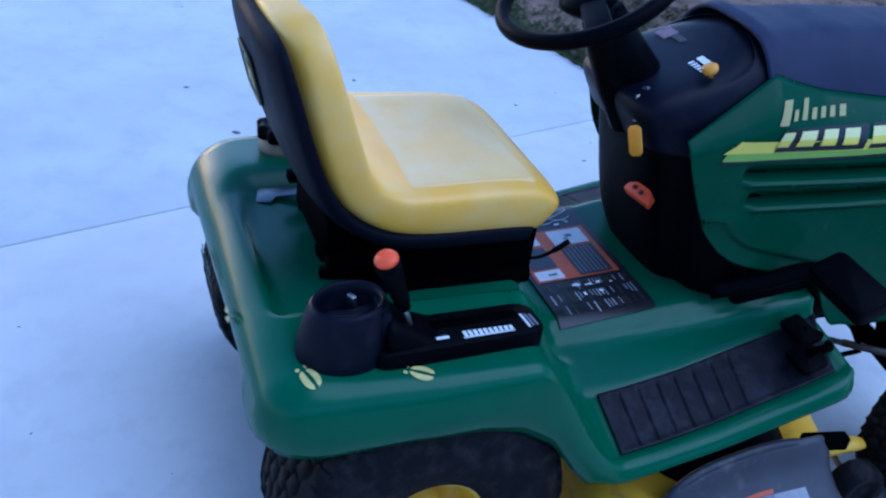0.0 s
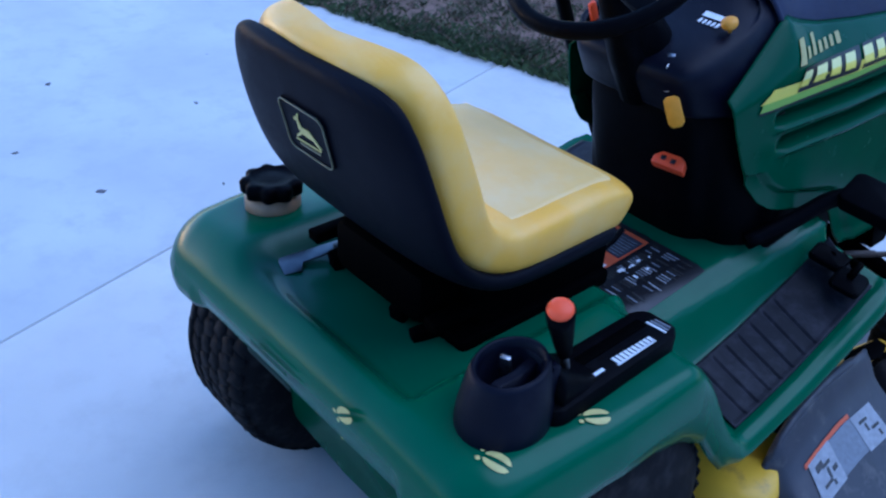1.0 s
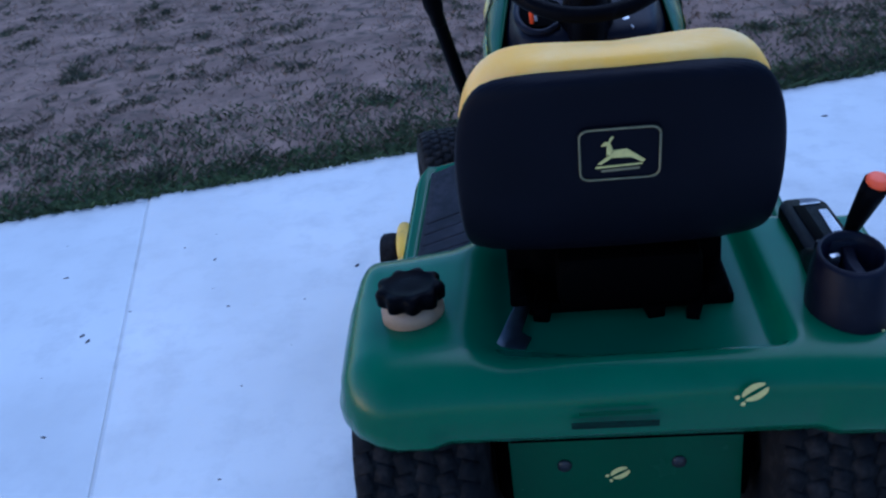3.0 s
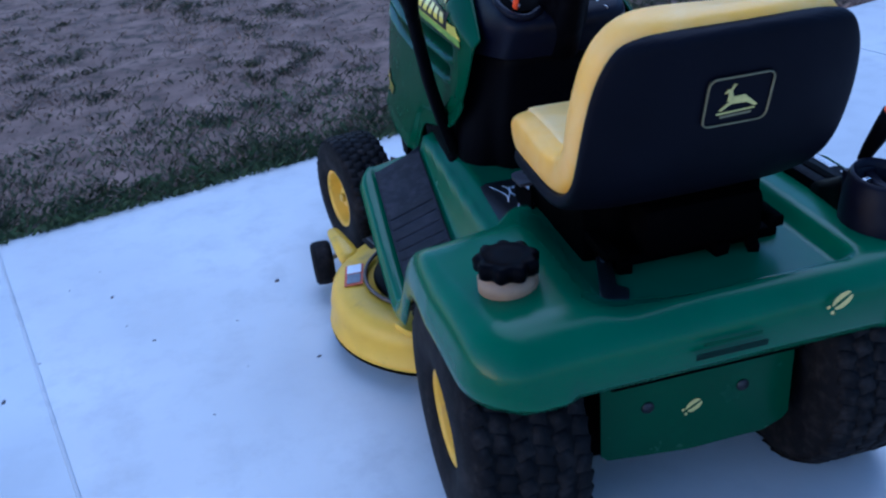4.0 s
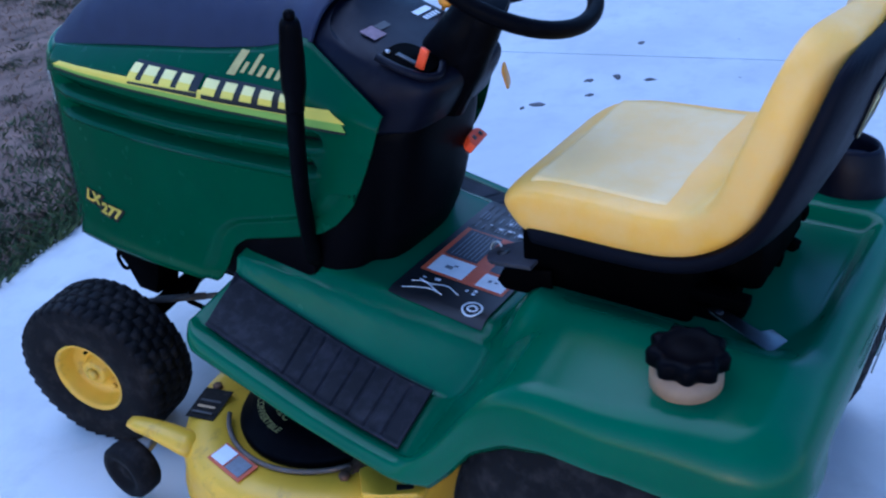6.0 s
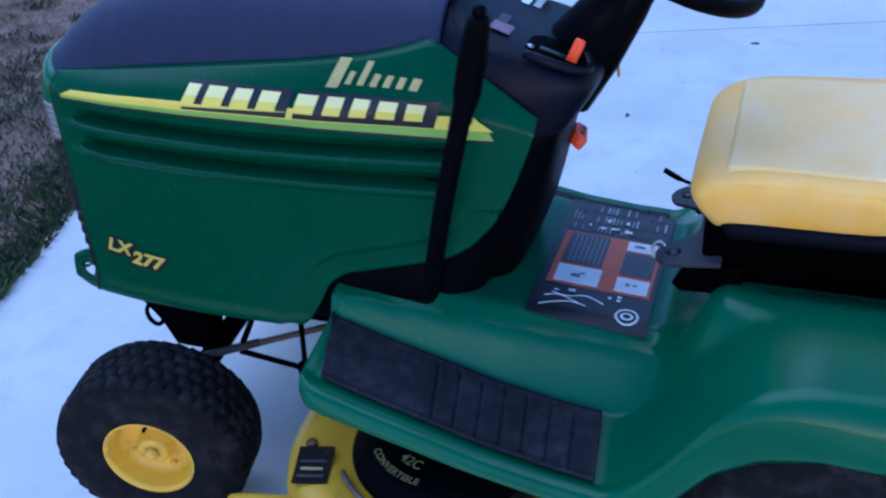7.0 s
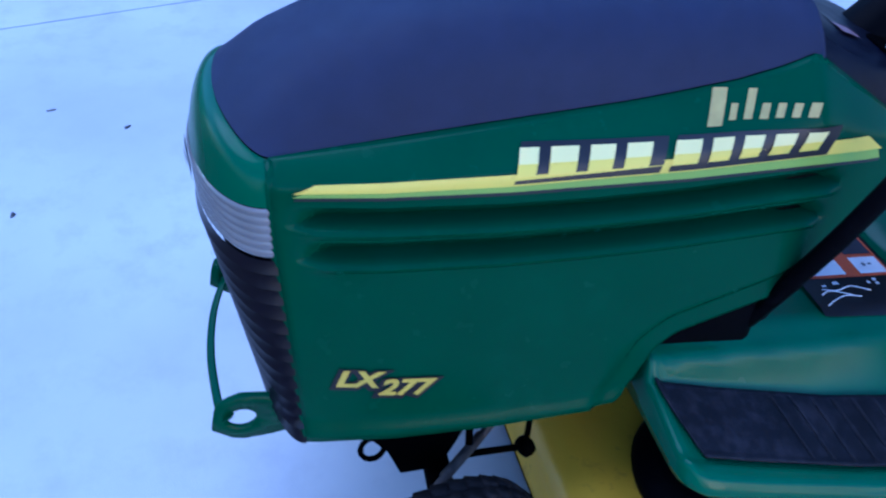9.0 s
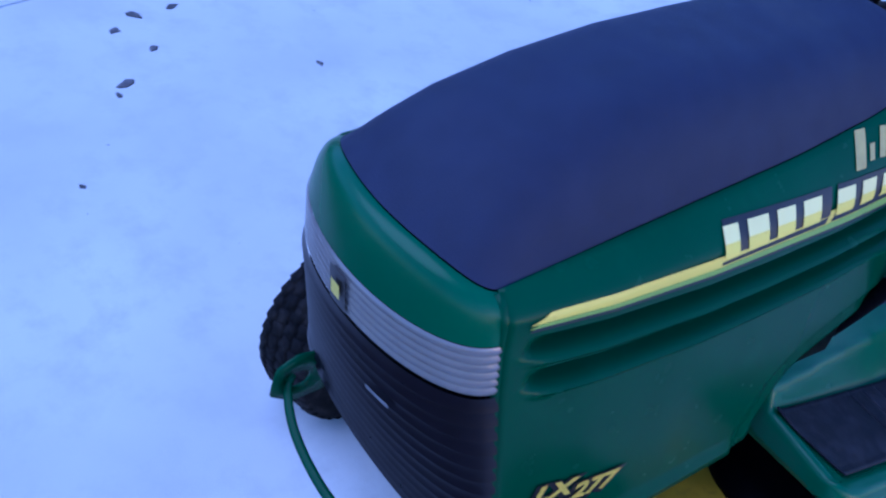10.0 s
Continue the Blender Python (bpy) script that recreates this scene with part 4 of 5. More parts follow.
def seat_rings(push, grow, thin, lo, hi, cup_amount):
    rings = []
    for i in range(lo, hi):
        (y, z), w, t = SEAT[i]
        a, b = SEAT[max(i - 1, 0)][0], SEAT[min(i + 1, len(SEAT) - 1)][0]
        d = Vector((0, b[0] - a[0], b[1] - a[1])).normalized()
        n = Vector((0, d.z, -d.y))                    # towards the sitter
        if i == 0:
            n = Vector((0, 0.5, 0.86))
        c = Vector((0, y, z)) + n * push
        pts = []
        for k in range(28):
            q = 6.2832 * k / 28
            cx, sx = math.cos(q), math.sin(q)
            px = math.copysign(abs(cx) ** 0.42, cx) * (w + grow)
            pn = math.copysign(abs(sx) ** 0.46, sx) * t * thin / 2
            rise = cup_amount * (abs(px) / (w + grow)) ** 3 * (1 if i > 1 else 0.3) * table(i, [5, 8], [1.0, 2.6])
            pts.append(c + Vector((px, 0, 0)) + n * (pn + rise))
        rings.append(pts)
    return rings


seat = part("seat", loft(seat_rings(0.0, 0.0, 1.0, 0, len(SEAT), 0.014)), VINYL, tractor, "yellow vinyl seat on black shell", sharp=80)
sub = seat.modifiers.new("round", "SUBSURF")
sub.levels = sub.render_levels = 2
shell = part("seat_shell", loft(seat_rings(-0.042, 0.003, 0.42, 1, len(SEAT) - 1, 0.008)), SHELL, seat, "black plastic seat shell", sharp=80)
sub = shell.modifiers.new("round", "SUBSURF")
sub.levels = sub.render_levels = 2
# slightly raised centre panel of the cushion, dust and sky sheen in its paler colour
def cushion(u, v):
    i = 2.02 + 2.93 * u
    a, k = int(i), i - int(i)
    f = (2 * v - 1) * 0.86
    edge = 0.0036 - 0.015 * max(smooth(0.94, 1.0, abs(2 * v - 1)), smooth(0.95, 1.0, u), smooth(0.05, 0.0, u)) ** 2
    p = []
    for q in (a, a + 1):
        (y, z), w, t = SEAT[q]
        d = Vector((0, SEAT[q + 1][0][0] - SEAT[q - 1][0][0], SEAT[q + 1][0][1] - SEAT[q - 1][0][1])).normalized()
        p.append(Vector((f * w, y, z)) + Vector((0, d.z, -d.y)) * (t / 2 * (1 - abs(f) ** 4.76) ** 0.23 + 0.014 * abs(f) ** 3 * table(q, [5, 8], [1.0, 2.6]) + edge - 0.002))
    return p[0].lerp(p[1], k)


part("cushion_panel", grid(cushion, 40, 40), CUSHION, seat, "paler yellow vinyl centre panel, sky sheen in its colour", sharp=80)
# badge on the back of the shell: plain shapes in its colours
BADGE = pose(0, 0.0113, 0.945, 104.3, 0, 0)


badge = part("badge", slab(round_frame(0.058, 0.046, 0.014), 0.002, BADGE), SHELL, seat, "black badge with gold border")
part("badge_border", tube([BADGE @ Vector((x, y, 0.003)) for x, y in round_frame(0.056, 0.044, 0.013) + [round_frame(0.056, 0.044, 0.013)[0]]], 0.0016, 6), OLD_GOLD, badge)
EMBLEM = ([(-0.016, -0.006), (0.014, -0.007), (0.020, 0.000), (0.010, 0.008), (-0.012, 0.006)],        # trunk
          [(-0.018, -0.002), (-0.008, 0.004), (-0.013, 0.018), (-0.018, 0.018)],                           # neck
          [(-0.026, 0.015), (-0.014, 0.016), (-0.013, 0.021), (-0.021, 0.022)],                            # head
          [(-0.016, 0.021), (-0.013, 0.021), (-0.008, 0.030), (-0.012, 0.030)],                            # crest
          [(-0.017, -0.004), (-0.011, -0.006), (-0.026, -0.017), (-0.031, -0.016)],                        # fore limb
          [(0.014, -0.006), (0.020, 0.000), (0.036, -0.014), (0.032, -0.017)])                             # hind limb
for poly in EMBLEM:
    part("badge_bar", slab(poly, 0.0015, BADGE @ Matrix.Translation((0, 0, 0.002))), HOOF, badge)
part("badge_bar", slab([(-0.034, -0.024), (0.032, -0.021), (0.032, -0.0185), (-0.034, -0.021)], 0.0015, BADGE @ Matrix.Translation((0, 0, 0.002))), HOOF, badge)
part("badge_bar", slab([(-0.026, -0.031), (0.028, -0.029), (0.028, -0.025), (-0.026, -0.027)], 0.0015, BADGE @ Matrix.Translation((0, 0, 0.002))), OLD_GOLD, badge)

# seat bracket under it: one dark mass with slide rails and two hinge tongues in front
strap = part("seat_strap", slab([(-0.062, -0.030), (-0.030, -0.034), (-0.022, -0.012), (0.055, -0.013), (0.068, -0.004), (0.068, 0.008), (0.058, 0.015), (-0.062, 0.020)], 0.003, pose(-0.172, 0.122, 0.597, 4, -9, 74), 0.0008), STRAP, tractor, "grey steel strap with a bolt hole")
part("strap_hole", revolve([(0.008, 0), (0.008, 0.0015), (0.001, 0.0015)], pose(-0.172, 0.122, 0.597, 4, -9, 74) @ Matrix.Translation((0.050, 0.001, 0.0012)), 14), INK, strap)
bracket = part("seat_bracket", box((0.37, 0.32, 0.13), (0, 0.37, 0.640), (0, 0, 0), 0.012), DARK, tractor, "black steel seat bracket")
# dark plate added over the tray floor in place of shade under the seat
part("seat_shade_pan", box((0.36, 0.36, 0.035), (0.02, 0.345, 0.588), (0, 0, 0), 0.010), DARK, bracket)
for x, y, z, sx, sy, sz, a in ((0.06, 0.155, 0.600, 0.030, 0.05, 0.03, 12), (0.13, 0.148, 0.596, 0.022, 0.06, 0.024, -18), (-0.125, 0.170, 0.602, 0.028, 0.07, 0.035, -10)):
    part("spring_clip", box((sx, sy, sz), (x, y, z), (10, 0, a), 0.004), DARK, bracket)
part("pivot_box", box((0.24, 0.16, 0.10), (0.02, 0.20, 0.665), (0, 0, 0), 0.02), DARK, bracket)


def fork():
    """Outline of the hinge plate: two round tongues and a notch between them."""
    tongues = [[(c + 0.038 * math.cos(radians(a)), 0.018 + 0.036 * math.sin(radians(a))) for a in range(0, 181, 20)] for c in (0.102, -0.102)]
    return [(-0.146, -0.06), (0.146, -0.06)] + tongues[0] + [(0.050, -0.002), (0.030, -0.016), (-0.030, -0.016), (-0.050, -0.002)] + tongues[1]


for s in (1, -1):
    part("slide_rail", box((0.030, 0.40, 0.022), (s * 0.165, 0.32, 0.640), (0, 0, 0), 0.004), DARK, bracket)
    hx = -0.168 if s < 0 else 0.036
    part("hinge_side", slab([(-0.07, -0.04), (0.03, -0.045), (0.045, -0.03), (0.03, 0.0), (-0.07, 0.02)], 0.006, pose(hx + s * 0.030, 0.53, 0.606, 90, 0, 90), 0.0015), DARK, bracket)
arm = part("hinge_plate", slab(fork(), 0.008, pose(-0.066, 0.555, 0.618, -10, 0, 0), 0.0015), HINGE, bracket, "dark grey steel hinge plate with two rounded tongues")
for hx in (-0.102, 0.102):
    part("hinge_hole", revolve([(0.013, 0), (0.013, 0.002), (0.001, 0.002)], pose(-0.066, 0.555, 0.618, -10, 0, 0) @ Matrix.Translation((hx, 0.022, 0.0035)), 16), INK, arm)
part("safety_ring", tube([Vector((-0.150 + 0.004 * math.sin(a), 0.604 + 0.012 * math.cos(a), 0.606 + 0.016 * math.sin(a))) for a in [radians(-60 + 15 * k) for k in range(17)]], 0.0025, 6), STEEL, bracket)
part("release_rod", tube(arc([(0.13, 0.50, 0.60), (0.135, 0.56, 0.585), (0.134, 0.60, 0.595), (0.132, 0.636, 0.615)], 5), [0.004] * 11 + [0.006] * 5, 8), BLACK, bracket)
# oval maintenance sticker on the slope beside the tunnel
oval = [(0.022 * math.cos(6.2832 * k / 20), 0.036 * math.sin(6.2832 * k / 20)) for k in range(20)]
for k, mat, up in ((1.0, FADED, 0.0), (0.72, TAN, 0.001)):
    bm = bmesh.new()
    bm.faces.new([bm.verts.new(on_body(0.372 + k * b, 0.562 + k * (a - 0.3 * b), 0.003 + up)) for a, b in oval])
    part("sticker", bm, mat, fender, "oval white and tan sticker")

# ---- running gear ----
def wheel(name, x, y, r, w, rim_r, side, lugs, rows_n, label, steer=0.0):
    m = pose(x, y, r * 0.935, 0, side * 90, steer)       # the tyre sags on its contact patch
    tyre_profile = [(rim_r * 0.98, -w * 0.36), (rim_r * 1.04, -w * 0.44), (rim_r + (r - rim_r) * 0.35, -w * 0.50), (rim_r + (r - rim_r) * 0.70, -w * 0.485), (r * 0.958, -w * 0.42), (r * 0.978, -w * 0.30), (r * 0.985, 0.0)]
    tyre_profile += [(a, -b) for a, b in tyre_profile[-2::-1]]
    top = tagged(new(name), label=label)
    top.parent = tractor
    bm = bmesh.new()
    rings = [[m @ Vector((a * math.cos(6.2832 * k / 64), a * math.sin(6.2832 * k / 64), h)) for k in range(64)] for a, h in tyre_profile]
    loft(rings, bm, caps=False)
    for v in bm.verts:
        v.co.z = max(v.co.z, 0.003)
    tyre = part("tyre", bm, RUBBER, top)
    bm = bmesh.new()
    for i in range(lugs):
        for j in range(rows_n):
            h = (j + 0.5) / rows_n - 0.5
            a = 6.2832 * (i + (0.5 if j % 2 else 0.0)) / lugs
            rr = r - 0.030 * r * (abs(h) * 2) ** 3 - 0.0035
            tall = 0.007 if abs(h) < 0.4 else 0.006
            m2 = m @ Matrix.Rotation(a, 4, "Z") @ Matrix.Translation((rr, 0, h * w * 0.90)) @ Euler((0, radians(-30 * h * abs(h) * 4), 0)).to_matrix().to_4x4() @ Matrix.Rotation(radians(16 if j % 2 else -16), 4, "X")
            sx, sy, sz = tall / 2, 6.2832 * r / lugs * 0.455, w * 0.90 / rows_n * 0.45
            c = [m2 @ Vector((px * sx, py * sy * (0.9 if px > 0 else 1), pz * sz * (0.9 if px > 0 else 1))) for px in (-1, 1) for py in (-1, 1) for pz in (-1, 1)]
            v = [bm.verts.new(p) for p in c]
            for q in ((4, 6, 7, 5), (0, 4, 5, 1), (2, 3, 7, 6), (0, 2, 6, 4), (1, 5, 7, 3)):
                bm.faces.new([v[k] for k in q])
    for v in bm.verts:
        v.co.z = max(v.co.z, 0.001)
    part("tread", bm, RUBBER, tyre, sharp=20)
    part("inner_disc", revolve([(rim_r * 1.06, -w * 0.43), (rim_r * 0.9, -w * 0.44), (rim_r * 0.5, -w * 0.38), (0.01, -w * 0.38)], m, 28), DARK, top)
    out = w * 0.40
    rim_profile = [(rim_r * 1.03, -out), (rim_r * 1.05, out), (rim_r * 1.06, out + 0.006), (rim_r * 0.98, out + 0.006), (rim_r * 0.93, out - 0.004), (rim_r * 0.86, out * 0.55), (rim_r * 0.80, out * 0.35), (rim_r * 0.48, out * 0.30), (rim_r * 0.40, out * 0.36), (rim_r * 0.36, out * 0.75), (rim_r * 0.30, out * 0.80), (rim_r * 0.02, out * 0.80)]
    rim = part("rim", revolve(rim_profile, m, 40), YELLOW, top, "yellow steel rim")
    part("axle_cap", revolve([(rim_r * 0.17, 0), (rim_r * 0.17, 0.008), (rim_r * 0.10, 0.012), (rim_r * 0.02, 0.012)], m @ Matrix.Translation((0, 0, out * 0.79)), 16), YELLOW, rim)
    for k in range(4):
        part("wheel_bolt", revolve([(0.007, 0), (0.007, 0.006), (0.002, 0.007)], m @ Matrix.Rotation(6.2832 * k / 4 + 0.4, 4, "Z") @ Matrix.Translation((rim_r * 0.64, 0, out * 0.32)), 6), YELLOW, rim)
    part("valve", tube([m @ Vector((rim_r * 0.72, 0, out * 0.32)), m @ Vector((rim_r * 0.70, 0, out * 0.9))], 0.004, 8), BLACK, rim)
    return top


for s in (-1, 1):
    wheel("front_wheel", s * (0.432 if s < 0 else 0.420), 1.568 if s < 0 else 1.580, 0.200, 0.165, 0.092, s, 40, 5, "front wheel with black turf tyre and yellow rim, steered left", 12.0)
    wheel("rear_wheel", s * 0.366, 0.258, 0.274, 0.250, 0.100, s, 44, 6, "rear wheel with black turf tyre and yellow rim")
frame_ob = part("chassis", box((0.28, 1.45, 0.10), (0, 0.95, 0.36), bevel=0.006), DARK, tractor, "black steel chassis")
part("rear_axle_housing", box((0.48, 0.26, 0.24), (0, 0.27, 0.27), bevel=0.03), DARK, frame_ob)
# unseen dark filler added inside the hood, stops light showing through its seams
part("hood_filler", box((0.28, 0.80, 0.32), (0, 1.36, 0.71), bevel=0.02), DARK, frame_ob)
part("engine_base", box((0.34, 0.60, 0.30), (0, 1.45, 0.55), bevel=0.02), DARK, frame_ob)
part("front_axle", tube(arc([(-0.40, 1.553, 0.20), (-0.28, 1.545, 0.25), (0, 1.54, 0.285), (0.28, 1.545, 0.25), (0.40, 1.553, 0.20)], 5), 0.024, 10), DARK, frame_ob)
for s in (-1, 1):
    part("spindle", tube([(s * 0.335, 1.56, 0.14), (s * 0.325, 1.56, 0.27)], 0.022, 12), DARK, frame_ob)
    part("axle_bracket", slab([(1.69, 0.43), (1.495, 0.43), (1.505, 0.385), (1.53, 0.34), (1.545, 0.285), (1.615, 0.285), (1.635, 0.35), (1.68, 0.395)], 0.07, pose(s * 0.225, 0, 0, 90, 0, 90), 0.004), DARK, frame_ob)
    part("bracket_eye", tube([Vector((s * 0.25, 1.662 + 0.020 * math.cos(a), 0.350 + 0.026 * math.sin(a))) for a in [6.2832 * k / 14 for k in range(15)]], 0.005, 6), DARK, frame_ob)
    part("tie_rod", tube([(s * 0.31, 1.575, 0.283), (s * 0.222, 1.485, 0.270), (s * 0.118, 1.373, 0.258), (s * 0.03, 1.28, 0.248)], 0.0078, 10), ROD, frame_ob)
    part("tie_rod_sleeve", tube([(s * 0.275, 1.54, 0.279), (s * 0.19, 1.452, 0.267)], 0.0098, 10), ROD, frame_ob)
    part("drag_link", tube([(s * 0.222, 1.485, 0.262), (s * 0.178, 1.359, 0.203)], 0.0065, 8), DARK, frame_ob)
    part("link_ball", revolve([(0.008, -0.016), (0.018, -0.012), (0.021, 0.0), (0.018, 0.012), (0.008, 0.016)], pose(s * 0.178, 1.355, 0.203, 70, 0, 20), 14), DARK, frame_ob)
    part("lift_link", tube([(s * 0.222, 1.482, 0.268), (s * 0.173, 1.471, 0.315), (s * 0.13, 1.46, 0.40)], 0.007, 8), DARK, frame_ob)
    part("lift_link", tube([(s * 0.178, 1.355, 0.21), (s * 0.165, 1.35, 0.36)], 0.006, 8), DARK, frame_ob)
# hitch plate
hitch = part("hitch_plate", slab([(-0.205, -0.10), (-0.19, -0.115), (-0.02, -0.135), (0.15, -0.135), (0.195, -0.115), (0.205, -0.10), (0.205, 0.092), (-0.205, 0.092)], 0.006, pose(0, 0.085, 0.315, 90, 0, 0), 0.0015), GREEN, tractor, "green steel hitch plate")
for dx in (-0.108, 0.095):
    part("bolt_hole", revolve([(0.013, 0), (0.013, 0.003), (0.001, 0.003)], pose(dx, 0.0822, 0.311, 90, 0, 0), 14), INK, hitch)
# dark bar standing in for the shade between fender and plate
part("gap_shade", box((0.40, 0.04, 0.075), (0, 0.062, 0.436), bevel=0.004), DARK, hitch)
# front guard: two plates with a hole and a bowed flat bar
guard = part("front_guard", tube(arc([(-0.186, 1.880, 0.404), (-0.172, 1.894, 0.388), (-0.10, 1.902, 0.374), (0, 1.905, 0.370), (0.10, 1.894, 0.374), (0.172, 1.870, 0.388), (0.186, 1.855, 0.404)], 5), 0.008, 10, flat=0.4), GREEN, tractor, "green steel front guard")


def guard_plate(s):
    outer = [(-0.085, -0.005), (-0.05, -0.045), (0.045, -0.05), (0.085, -0.02), (0.075, 0.035), (0.04, 0.055), (-0.03, 0.045), (-0.085, 0.03)]
    n, hole = 16, []
    made = bmesh.new()
    ring_o, ring_i = [], []
    for k in range(n):
        a = 6.2832 * k / n
        d = Vector((math.cos(a), math.sin(a)))
        best = 9
        for (x0, y0), (x1, y1) in zip(outer, outer[1:] + outer[:1]):
            ex, ey = x1 - x0, y1 - y0
            det = d.x * -ey + d.y * ex
            if abs(det) > 1e-9:
                px, py = x0 - 0.035, y0
                t = (px * -ey + py * ex) / det
                u = (d.x * py - d.y * px) / det
                if t > 0 and -0.001 <= u <= 1.001:
                    best = min(best, t)
        ring_o.append((0.035 + d.x * best, d.y * best))
        ring_i.append((0.035 + d.x * 0.024, d.y * 0.020))
    m = pose(s * 0.182, 1.829 if s < 0 else 1.812, 0.394, 90, 0, 90)
    rings = [[m @ Vector((x, y, h)) for x, y in ring] for ring, h in ((ring_o, 0.003), (ring_i, 0.003), (ring_i, -0.003), (ring_o, -0.003), (ring_o, 0.003))]
    return loft(rings, made, caps=False)


for s in (1, -1):
    part("guard_plate", guard_plate(s), GREEN, guard, "green bracket plate with a round hole")

# pedals on the right footrest
def pedal_pad(w, d, m, ribs=2, thick=0.018):
    """A rubber pad with rounded corners and cross ribs."""
    bm = slab(round_frame(w, d, min(w, d) * 0.4), thick, m, 0.006)
    for k in range(-ribs, ribs + 1 if ribs else 0):
        bm = join(bm, slab([(-w * 0.75, k * d * 0.3 - 0.002), (w * 0.75, k * d * 0.3 - 0.002), (w * 0.75, k * d * 0.3 + 0.002), (-w * 0.75, k * d * 0.3 + 0.002)], 0.003, m @ Matrix.Translation((0, 0, 0.0095))))
    return bm


pedal = part("pedal", pedal_pad(0.040, 0.026, pose(0.332, 1.128, 0.462, 16, 6, 4), 0), BLACK, tractor, "black rubber drive pedal")
part("pedal_arm", tube([(0.335, 1.13, 0.468), (0.34, 1.18, 0.45), (0.30, 1.23, 0.40)], 0.009, 8), DARK, pedal)
pedal = part("pedal", pedal_pad(0.034, 0.034, pose(0.400, 1.098, 0.446, 13, 8, 8), 0), BLACK, tractor, "black rubber reverse pedal")
part("pedal_arm", tube([(0.40, 1.10, 0.462), (0.385, 1.17, 0.452), (0.33, 1.22, 0.42)], 0.009, 8), DARK, pedal)
brake = part("brake_pedal", pedal_pad(0.080, 0.044, pose(0.400, 1.135, 0.622, 22, 4, 2), 0, 0.04), BLACK, tractor, "black brake pedal on a bent arm")
part("pedal_arm", tube(arc([(0.345, 1.14, 0.622), (0.305, 1.10, 0.602), (0.268, 1.03, 0.556), (0.225, 0.95, 0.515)], 5), 0.019, 10), BLACK, brake)

# ---- mower deck ----
DECK_RIGHT = [(0.285, 0.650), (0.36, 0.632), (0.44, 0.628), (0.51, 0.636), (0.551, 0.664), (0.560, 0.700), (0.545, 0.735), (0.515, 0.775), (0.494, 0.83), (0.486, 0.90), (0.484, 0.985), (0.482, 1.06), (0.470, 1.14), (0.44, 1.22), (0.385, 1.285), (0.285, 1.320)]


def deck_outline(grow=0.0):
    """Half a circle round the left blade; open towards the discharge on the right."""
    r, k = 0.335 + grow, 1 + grow / 0.335
    left = [(-0.285 + r * math.cos(radians(180 - i * 6.4)), 0.985 + r * math.sin(radians(180 - i * 6.4))) for i in range(14, -15, -1)]
    return left + [(0.285 + (x - 0.285) * k, 0.985 + (y - 0.985) * k) for x, y in DECK_RIGHT]


def deck_ring(grow, z):
    return [Vector((x, y, z)) for x, y in deck_outline(grow)]


deck = part("mower_deck", loft([deck_ring(0.004, 0.062), deck_ring(0.008, 0.070), deck_ring(0.0, 0.078), deck_ring(-0.002, 0.13), deck_ring(-0.010, 0.160), deck_ring(-0.028, 0.178), deck_ring(-0.055, 0.184), deck_ring(-0.10, 0.186), deck_ring(-0.115, 0.176), deck_ring(-0.17, 0.176)]), YELLOW, tractor, "yellow steel mower deck", sharp=50)
part("deck_lip", loft([deck_ring(0.002, 0.053), deck_ring(0.006, 0.056), deck_ring(0.006, 0.066), deck_ring(-0.01, 0.068)]), DARK, deck)
for s in (-1, 1):
    part("belt_cover", revolve([(0.190, 0), (0.192, 0.010), (0.184, 0.022), (0.165, 0.028), (0.160, 0.034), (0.10, 0.037), (0.002, 0.037)], pose(s * 0.300, 0.980, 0.176), 48), BLACK, deck, "round black belt cover")
    gx = 0.602 if s < 0 else 0.482
    part("gauge_arm", tube(arc([(s * (gx - 0.077), 1.17, 0.160), (s * (gx - 0.057), 1.255, 0.184), (s * (gx - 0.046), 1.335, 0.186)], 4), [0.034, 0.034, 0.032, 0.030, 0.027, 0.025, 0.023, 0.021, 0.016], 12, flat=0.6), YELLOW, deck)
    gw = part("gauge_wheel", revolve([(0.012, -0.03), (0.058, -0.030), (0.066, -0.022), (0.068, 0.0), (0.066, 0.022), (0.058, 0.030), (0.040, 0.028), (0.036, 0.018), (0.012, 0.018), (0.002, 0.024)], pose(s * gx, 1.31, 0.098, 0, s * 90, 0), 32), RUBBER, deck, "black plastic gauge wheel")
    part("wheel_bolt", tube([(s * (gx - 0.072), 1.30, 0.13), (s * (gx + 0.008), 1.30, 0.10)], 0.008, 8), STEEL, gw)
wedge = part("rear_bracket", slab([(-0.475, 0.735), (-0.458, 0.700), (-0.420, 0.640), (-0.400, 0.634), (-0.384, 0.648), (-0.380, 0.760), (-0.42, 0.785)], 0.016, pose(-0.012, 0.0, 0.166, 0, 3, 0), 0.004), YELLOW, deck, "yellow steel bracket with a slot")
part("bracket_hole", slab([(-0.432, 0.682), (-0.412, 0.655), (-0.402, 0.660), (-0.420, 0.690)], 0.003, pose(-0.012, 0, 0.1745, 0, 3, 0)), INK, wedge)


for text, size, r, start in (("42C", 0.032, 0.112, radians(144)), ("CONVERTIBLE", 0.0215, 0.148, radians(124))):
    lettering(text, size, lambda a, b: Vector((-0.300 + (r - b) * math.cos(start + a / r), 0.980 + (r - b) * math.sin(start + a / r), 0.2165)), GOLD, deck, "deck_lettering", "pale lettering on belt cover", bold=0.0004)


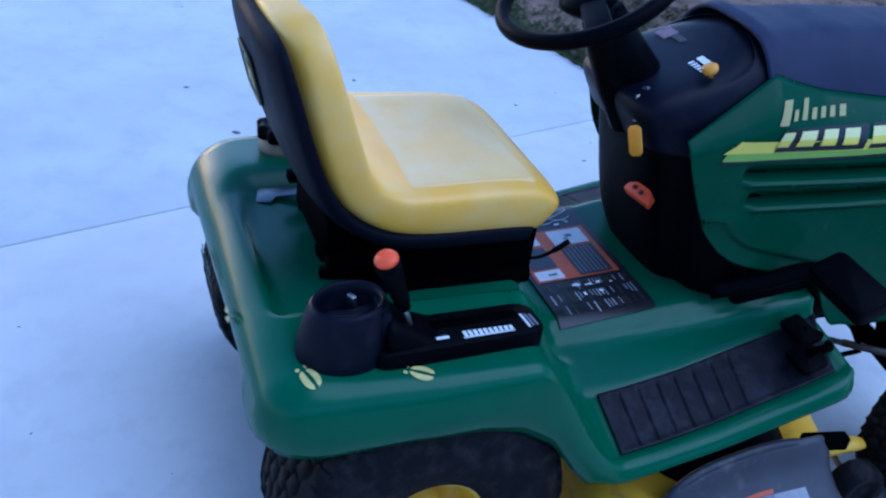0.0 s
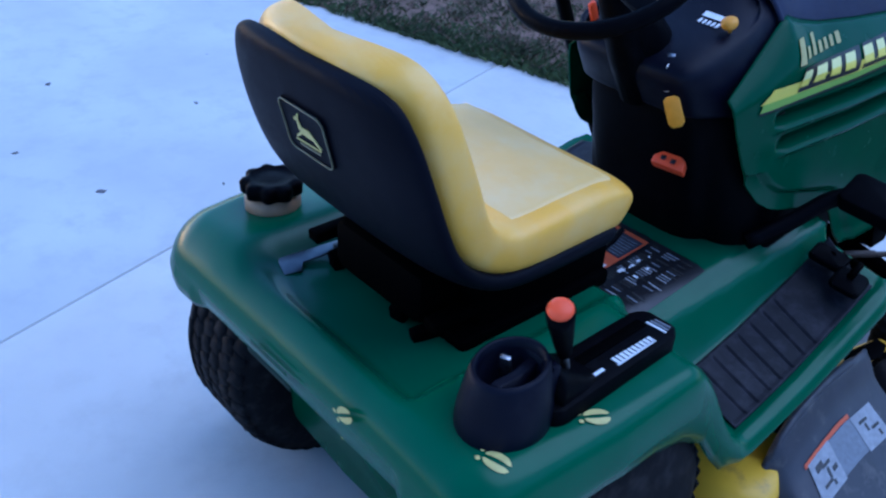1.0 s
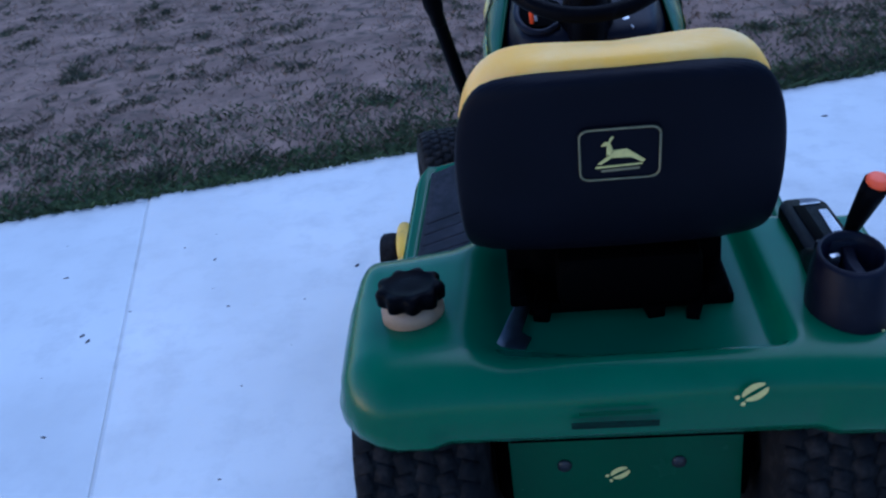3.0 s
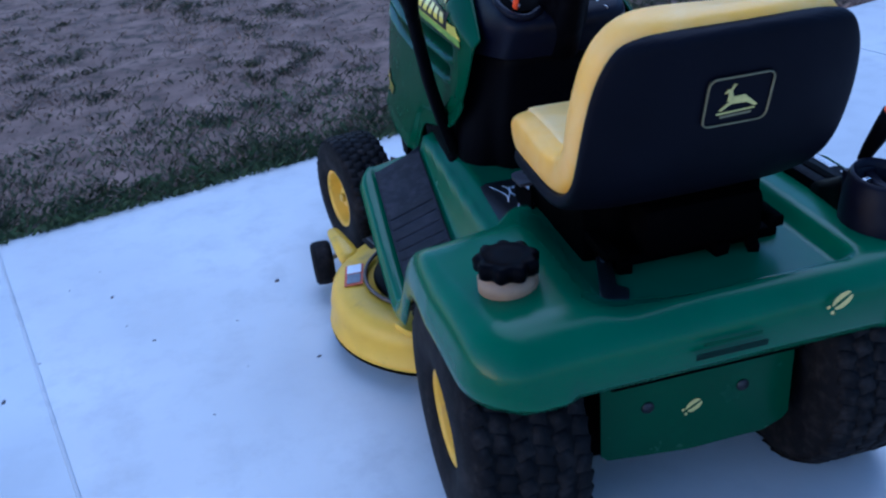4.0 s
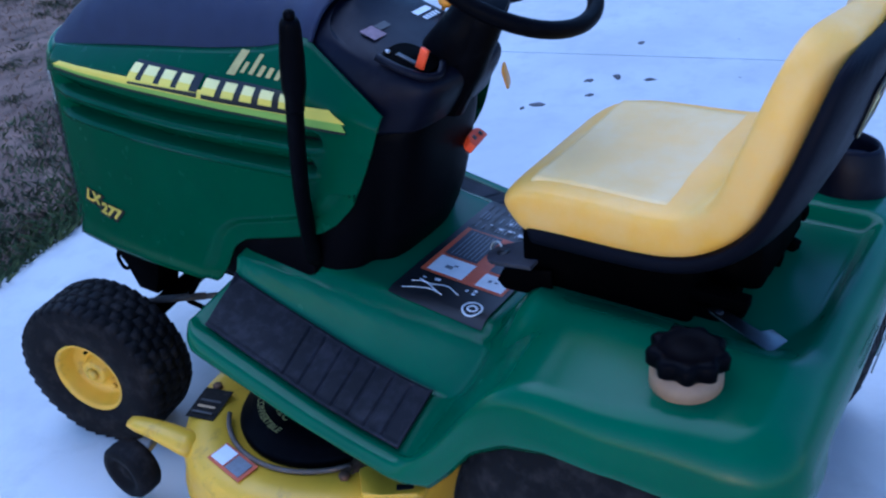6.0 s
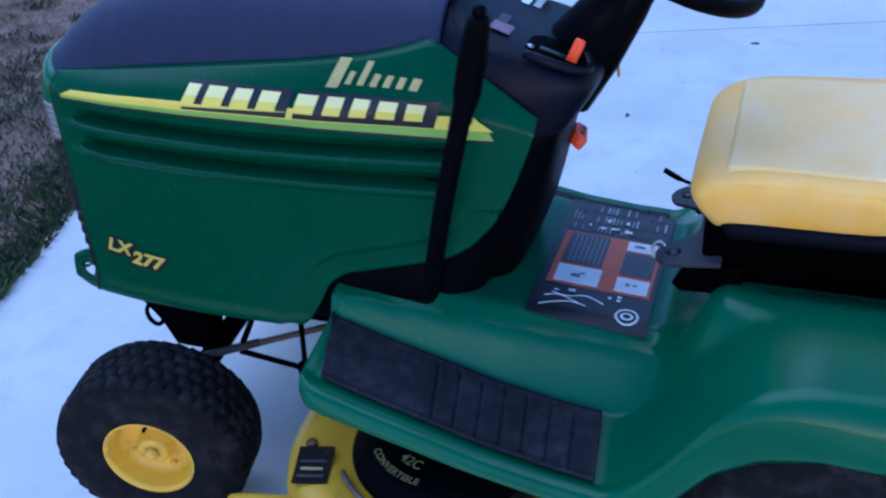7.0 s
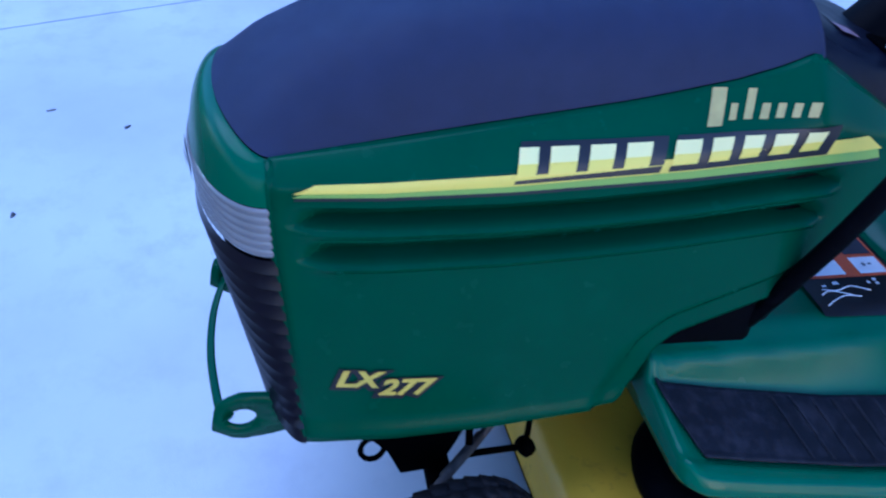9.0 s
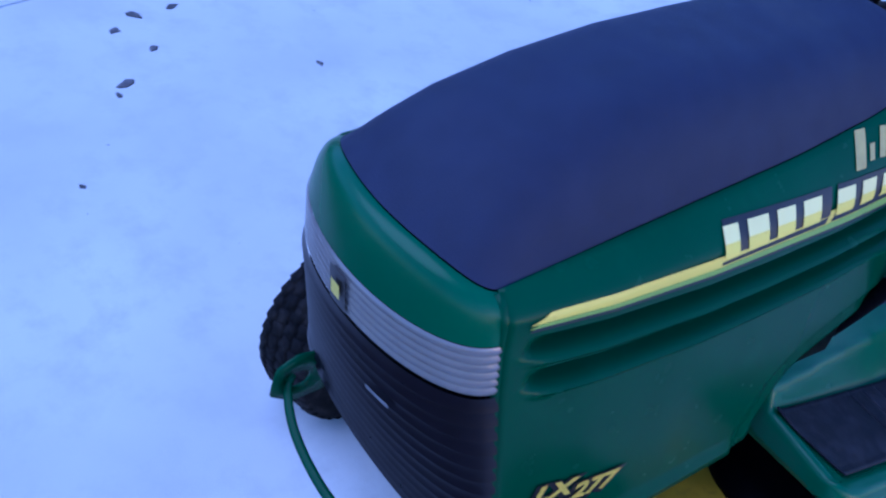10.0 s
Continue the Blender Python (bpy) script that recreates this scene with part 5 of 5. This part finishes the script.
def deck_label(x, y, w, h, turn, mat, lift=0.0):
    return part("deck_label", slab([(-w, -h), (w, -h), (w, h), (-w, h)], 0.0015, pose(x, y, 0.189 + lift, 0, -5 if x < 0 else 5, turn)), mat, deck)


deck_label(-0.540, 1.035, 0.026, 0.056, -11, RED_PRINT)
deck_label(-0.5345, 1.063, 0.020, 0.022, -11, WHITE, 0.0032)
deck_label(-0.5445, 1.013, 0.019, 0.024, -11, GREY_PRINT, 0.0020)
deck_label(-0.430, 1.215, 0.046, 0.036, 14, DECAL_BROWN, 0.0015)
for i in range(4):
    deck_label(-0.460 + 0.019 * i, 1.208 + 0.005 * i, 0.003, 0.026 - 0.004 * (i % 2), 14, TAN if i == 1 else DARK_PRINT, 0.003)
part("belt_guard", tube([Vector((-0.300 + 0.215 * math.cos(a), 0.980 + 0.215 * math.sin(a), 0.192)) for a in [radians(128 + 5 * k) for k in range(22)]], 0.0055, 8), ROD, deck)
part("dirt_patch", grid(lambda u, v: Vector((-0.46 + 0.10 * u, 0.775 + 0.05 * v, 0.180 + 0.012 * math.sin(u * 3.1) * math.sin(v * 3.1) + 0.006 * noise.noise((u * 9, v * 9, 2)))), 14, 10), RUST, deck, "caked brown dirt")
for x, y, z in ((-0.46, 0.80, 0.20), (-0.375, 1.245, 0.196)):
    part("deck_bolt", revolve([(0.012, 0), (0.012, 0.010), (0.003, 0.012)], pose(x, y, z - 0.012), 6), RUST, deck)
# discharge chute on the right
def chute_point(u, v):
    """u runs outward and down from the hinge, v forward."""
    y = 0.742 + 0.455 * v - (0.07 - 0.10 * v) * smooth(0.05, 0.7, u)
    x0, z0 = table(v, [0, 0.2, 0.5, 1.0], [0.492, 0.478, 0.462, 0.455]), table(v, [0, 0.12, 0.3, 0.55, 1.0], [0.205, 0.235, 0.257, 0.268, 0.262])
    run = 0.285 * u
    fall = 0.92 * run - 0.26 * max(0, run - 0.06) - 0.022 * (1 - smooth(0, 0.035, run)) - 0.004
    roll = 0.045 * smooth(0.10, 0, v) ** 1.5 + 0.03 * smooth(0.93, 1, v)
    return Vector((x0 + run, y, z0 - 0.022 - fall - roll))


chute = part("discharge_chute", grid(chute_point, 28, 28), CHUTE, deck, "grey plastic discharge chute with warning label")
thicken(chute, 0.006, 0)
part("chute_lip", tube(arc([chute_point(0.0, v) + Vector((0, 0, -0.004)) for v in (0.0, 0.15, 0.4, 0.7, 1.0)], 5), 0.010, 10), CHUTE, chute)


def chute_patch(u0, u1, v0, v1, mat, lift):
    part("chute_label", grid(lambda u, v: chute_point(u0 + (u1 - u0) * u, v0 + (v1 - v0) * v) + Vector((0.6, 0, 0.8)) * lift, 5, 5), mat, chute)


chute_patch(0.22, 0.44, 0.22, 0.78, GREY_PRINT, 0.005)
chute_patch(0.21, 0.45, 0.22, 0.40, FADED, 0.006)
chute_patch(0.22, 0.45, 0.60, 0.78, FADED, 0.006)
for a, b, c, d in ((0.25, 0.29, 0.25, 0.30), (0.28, 0.30, 0.29, 0.35), (0.31, 0.37, 0.31, 0.325), (0.33, 0.36, 0.345, 0.38), (0.37, 0.39, 0.26, 0.32), (0.39, 0.42, 0.32, 0.335), (0.27, 0.29, 0.63, 0.70), (0.30, 0.35, 0.66, 0.675), (0.34, 0.36, 0.69, 0.75), (0.38, 0.42, 0.72, 0.735)):
    chute_patch(a, b, c, d, DARK_PRINT, 0.007)
chute_patch(0.19, 0.215, 0.20, 0.60, RED_PRINT, 0.006)
part("hinge_bracket", box((0.030, 0.11, 0.035), (0.452, 1.19, 0.238), (0, 0, -10), 0.006), DARK, chute)

slabs()
bits()
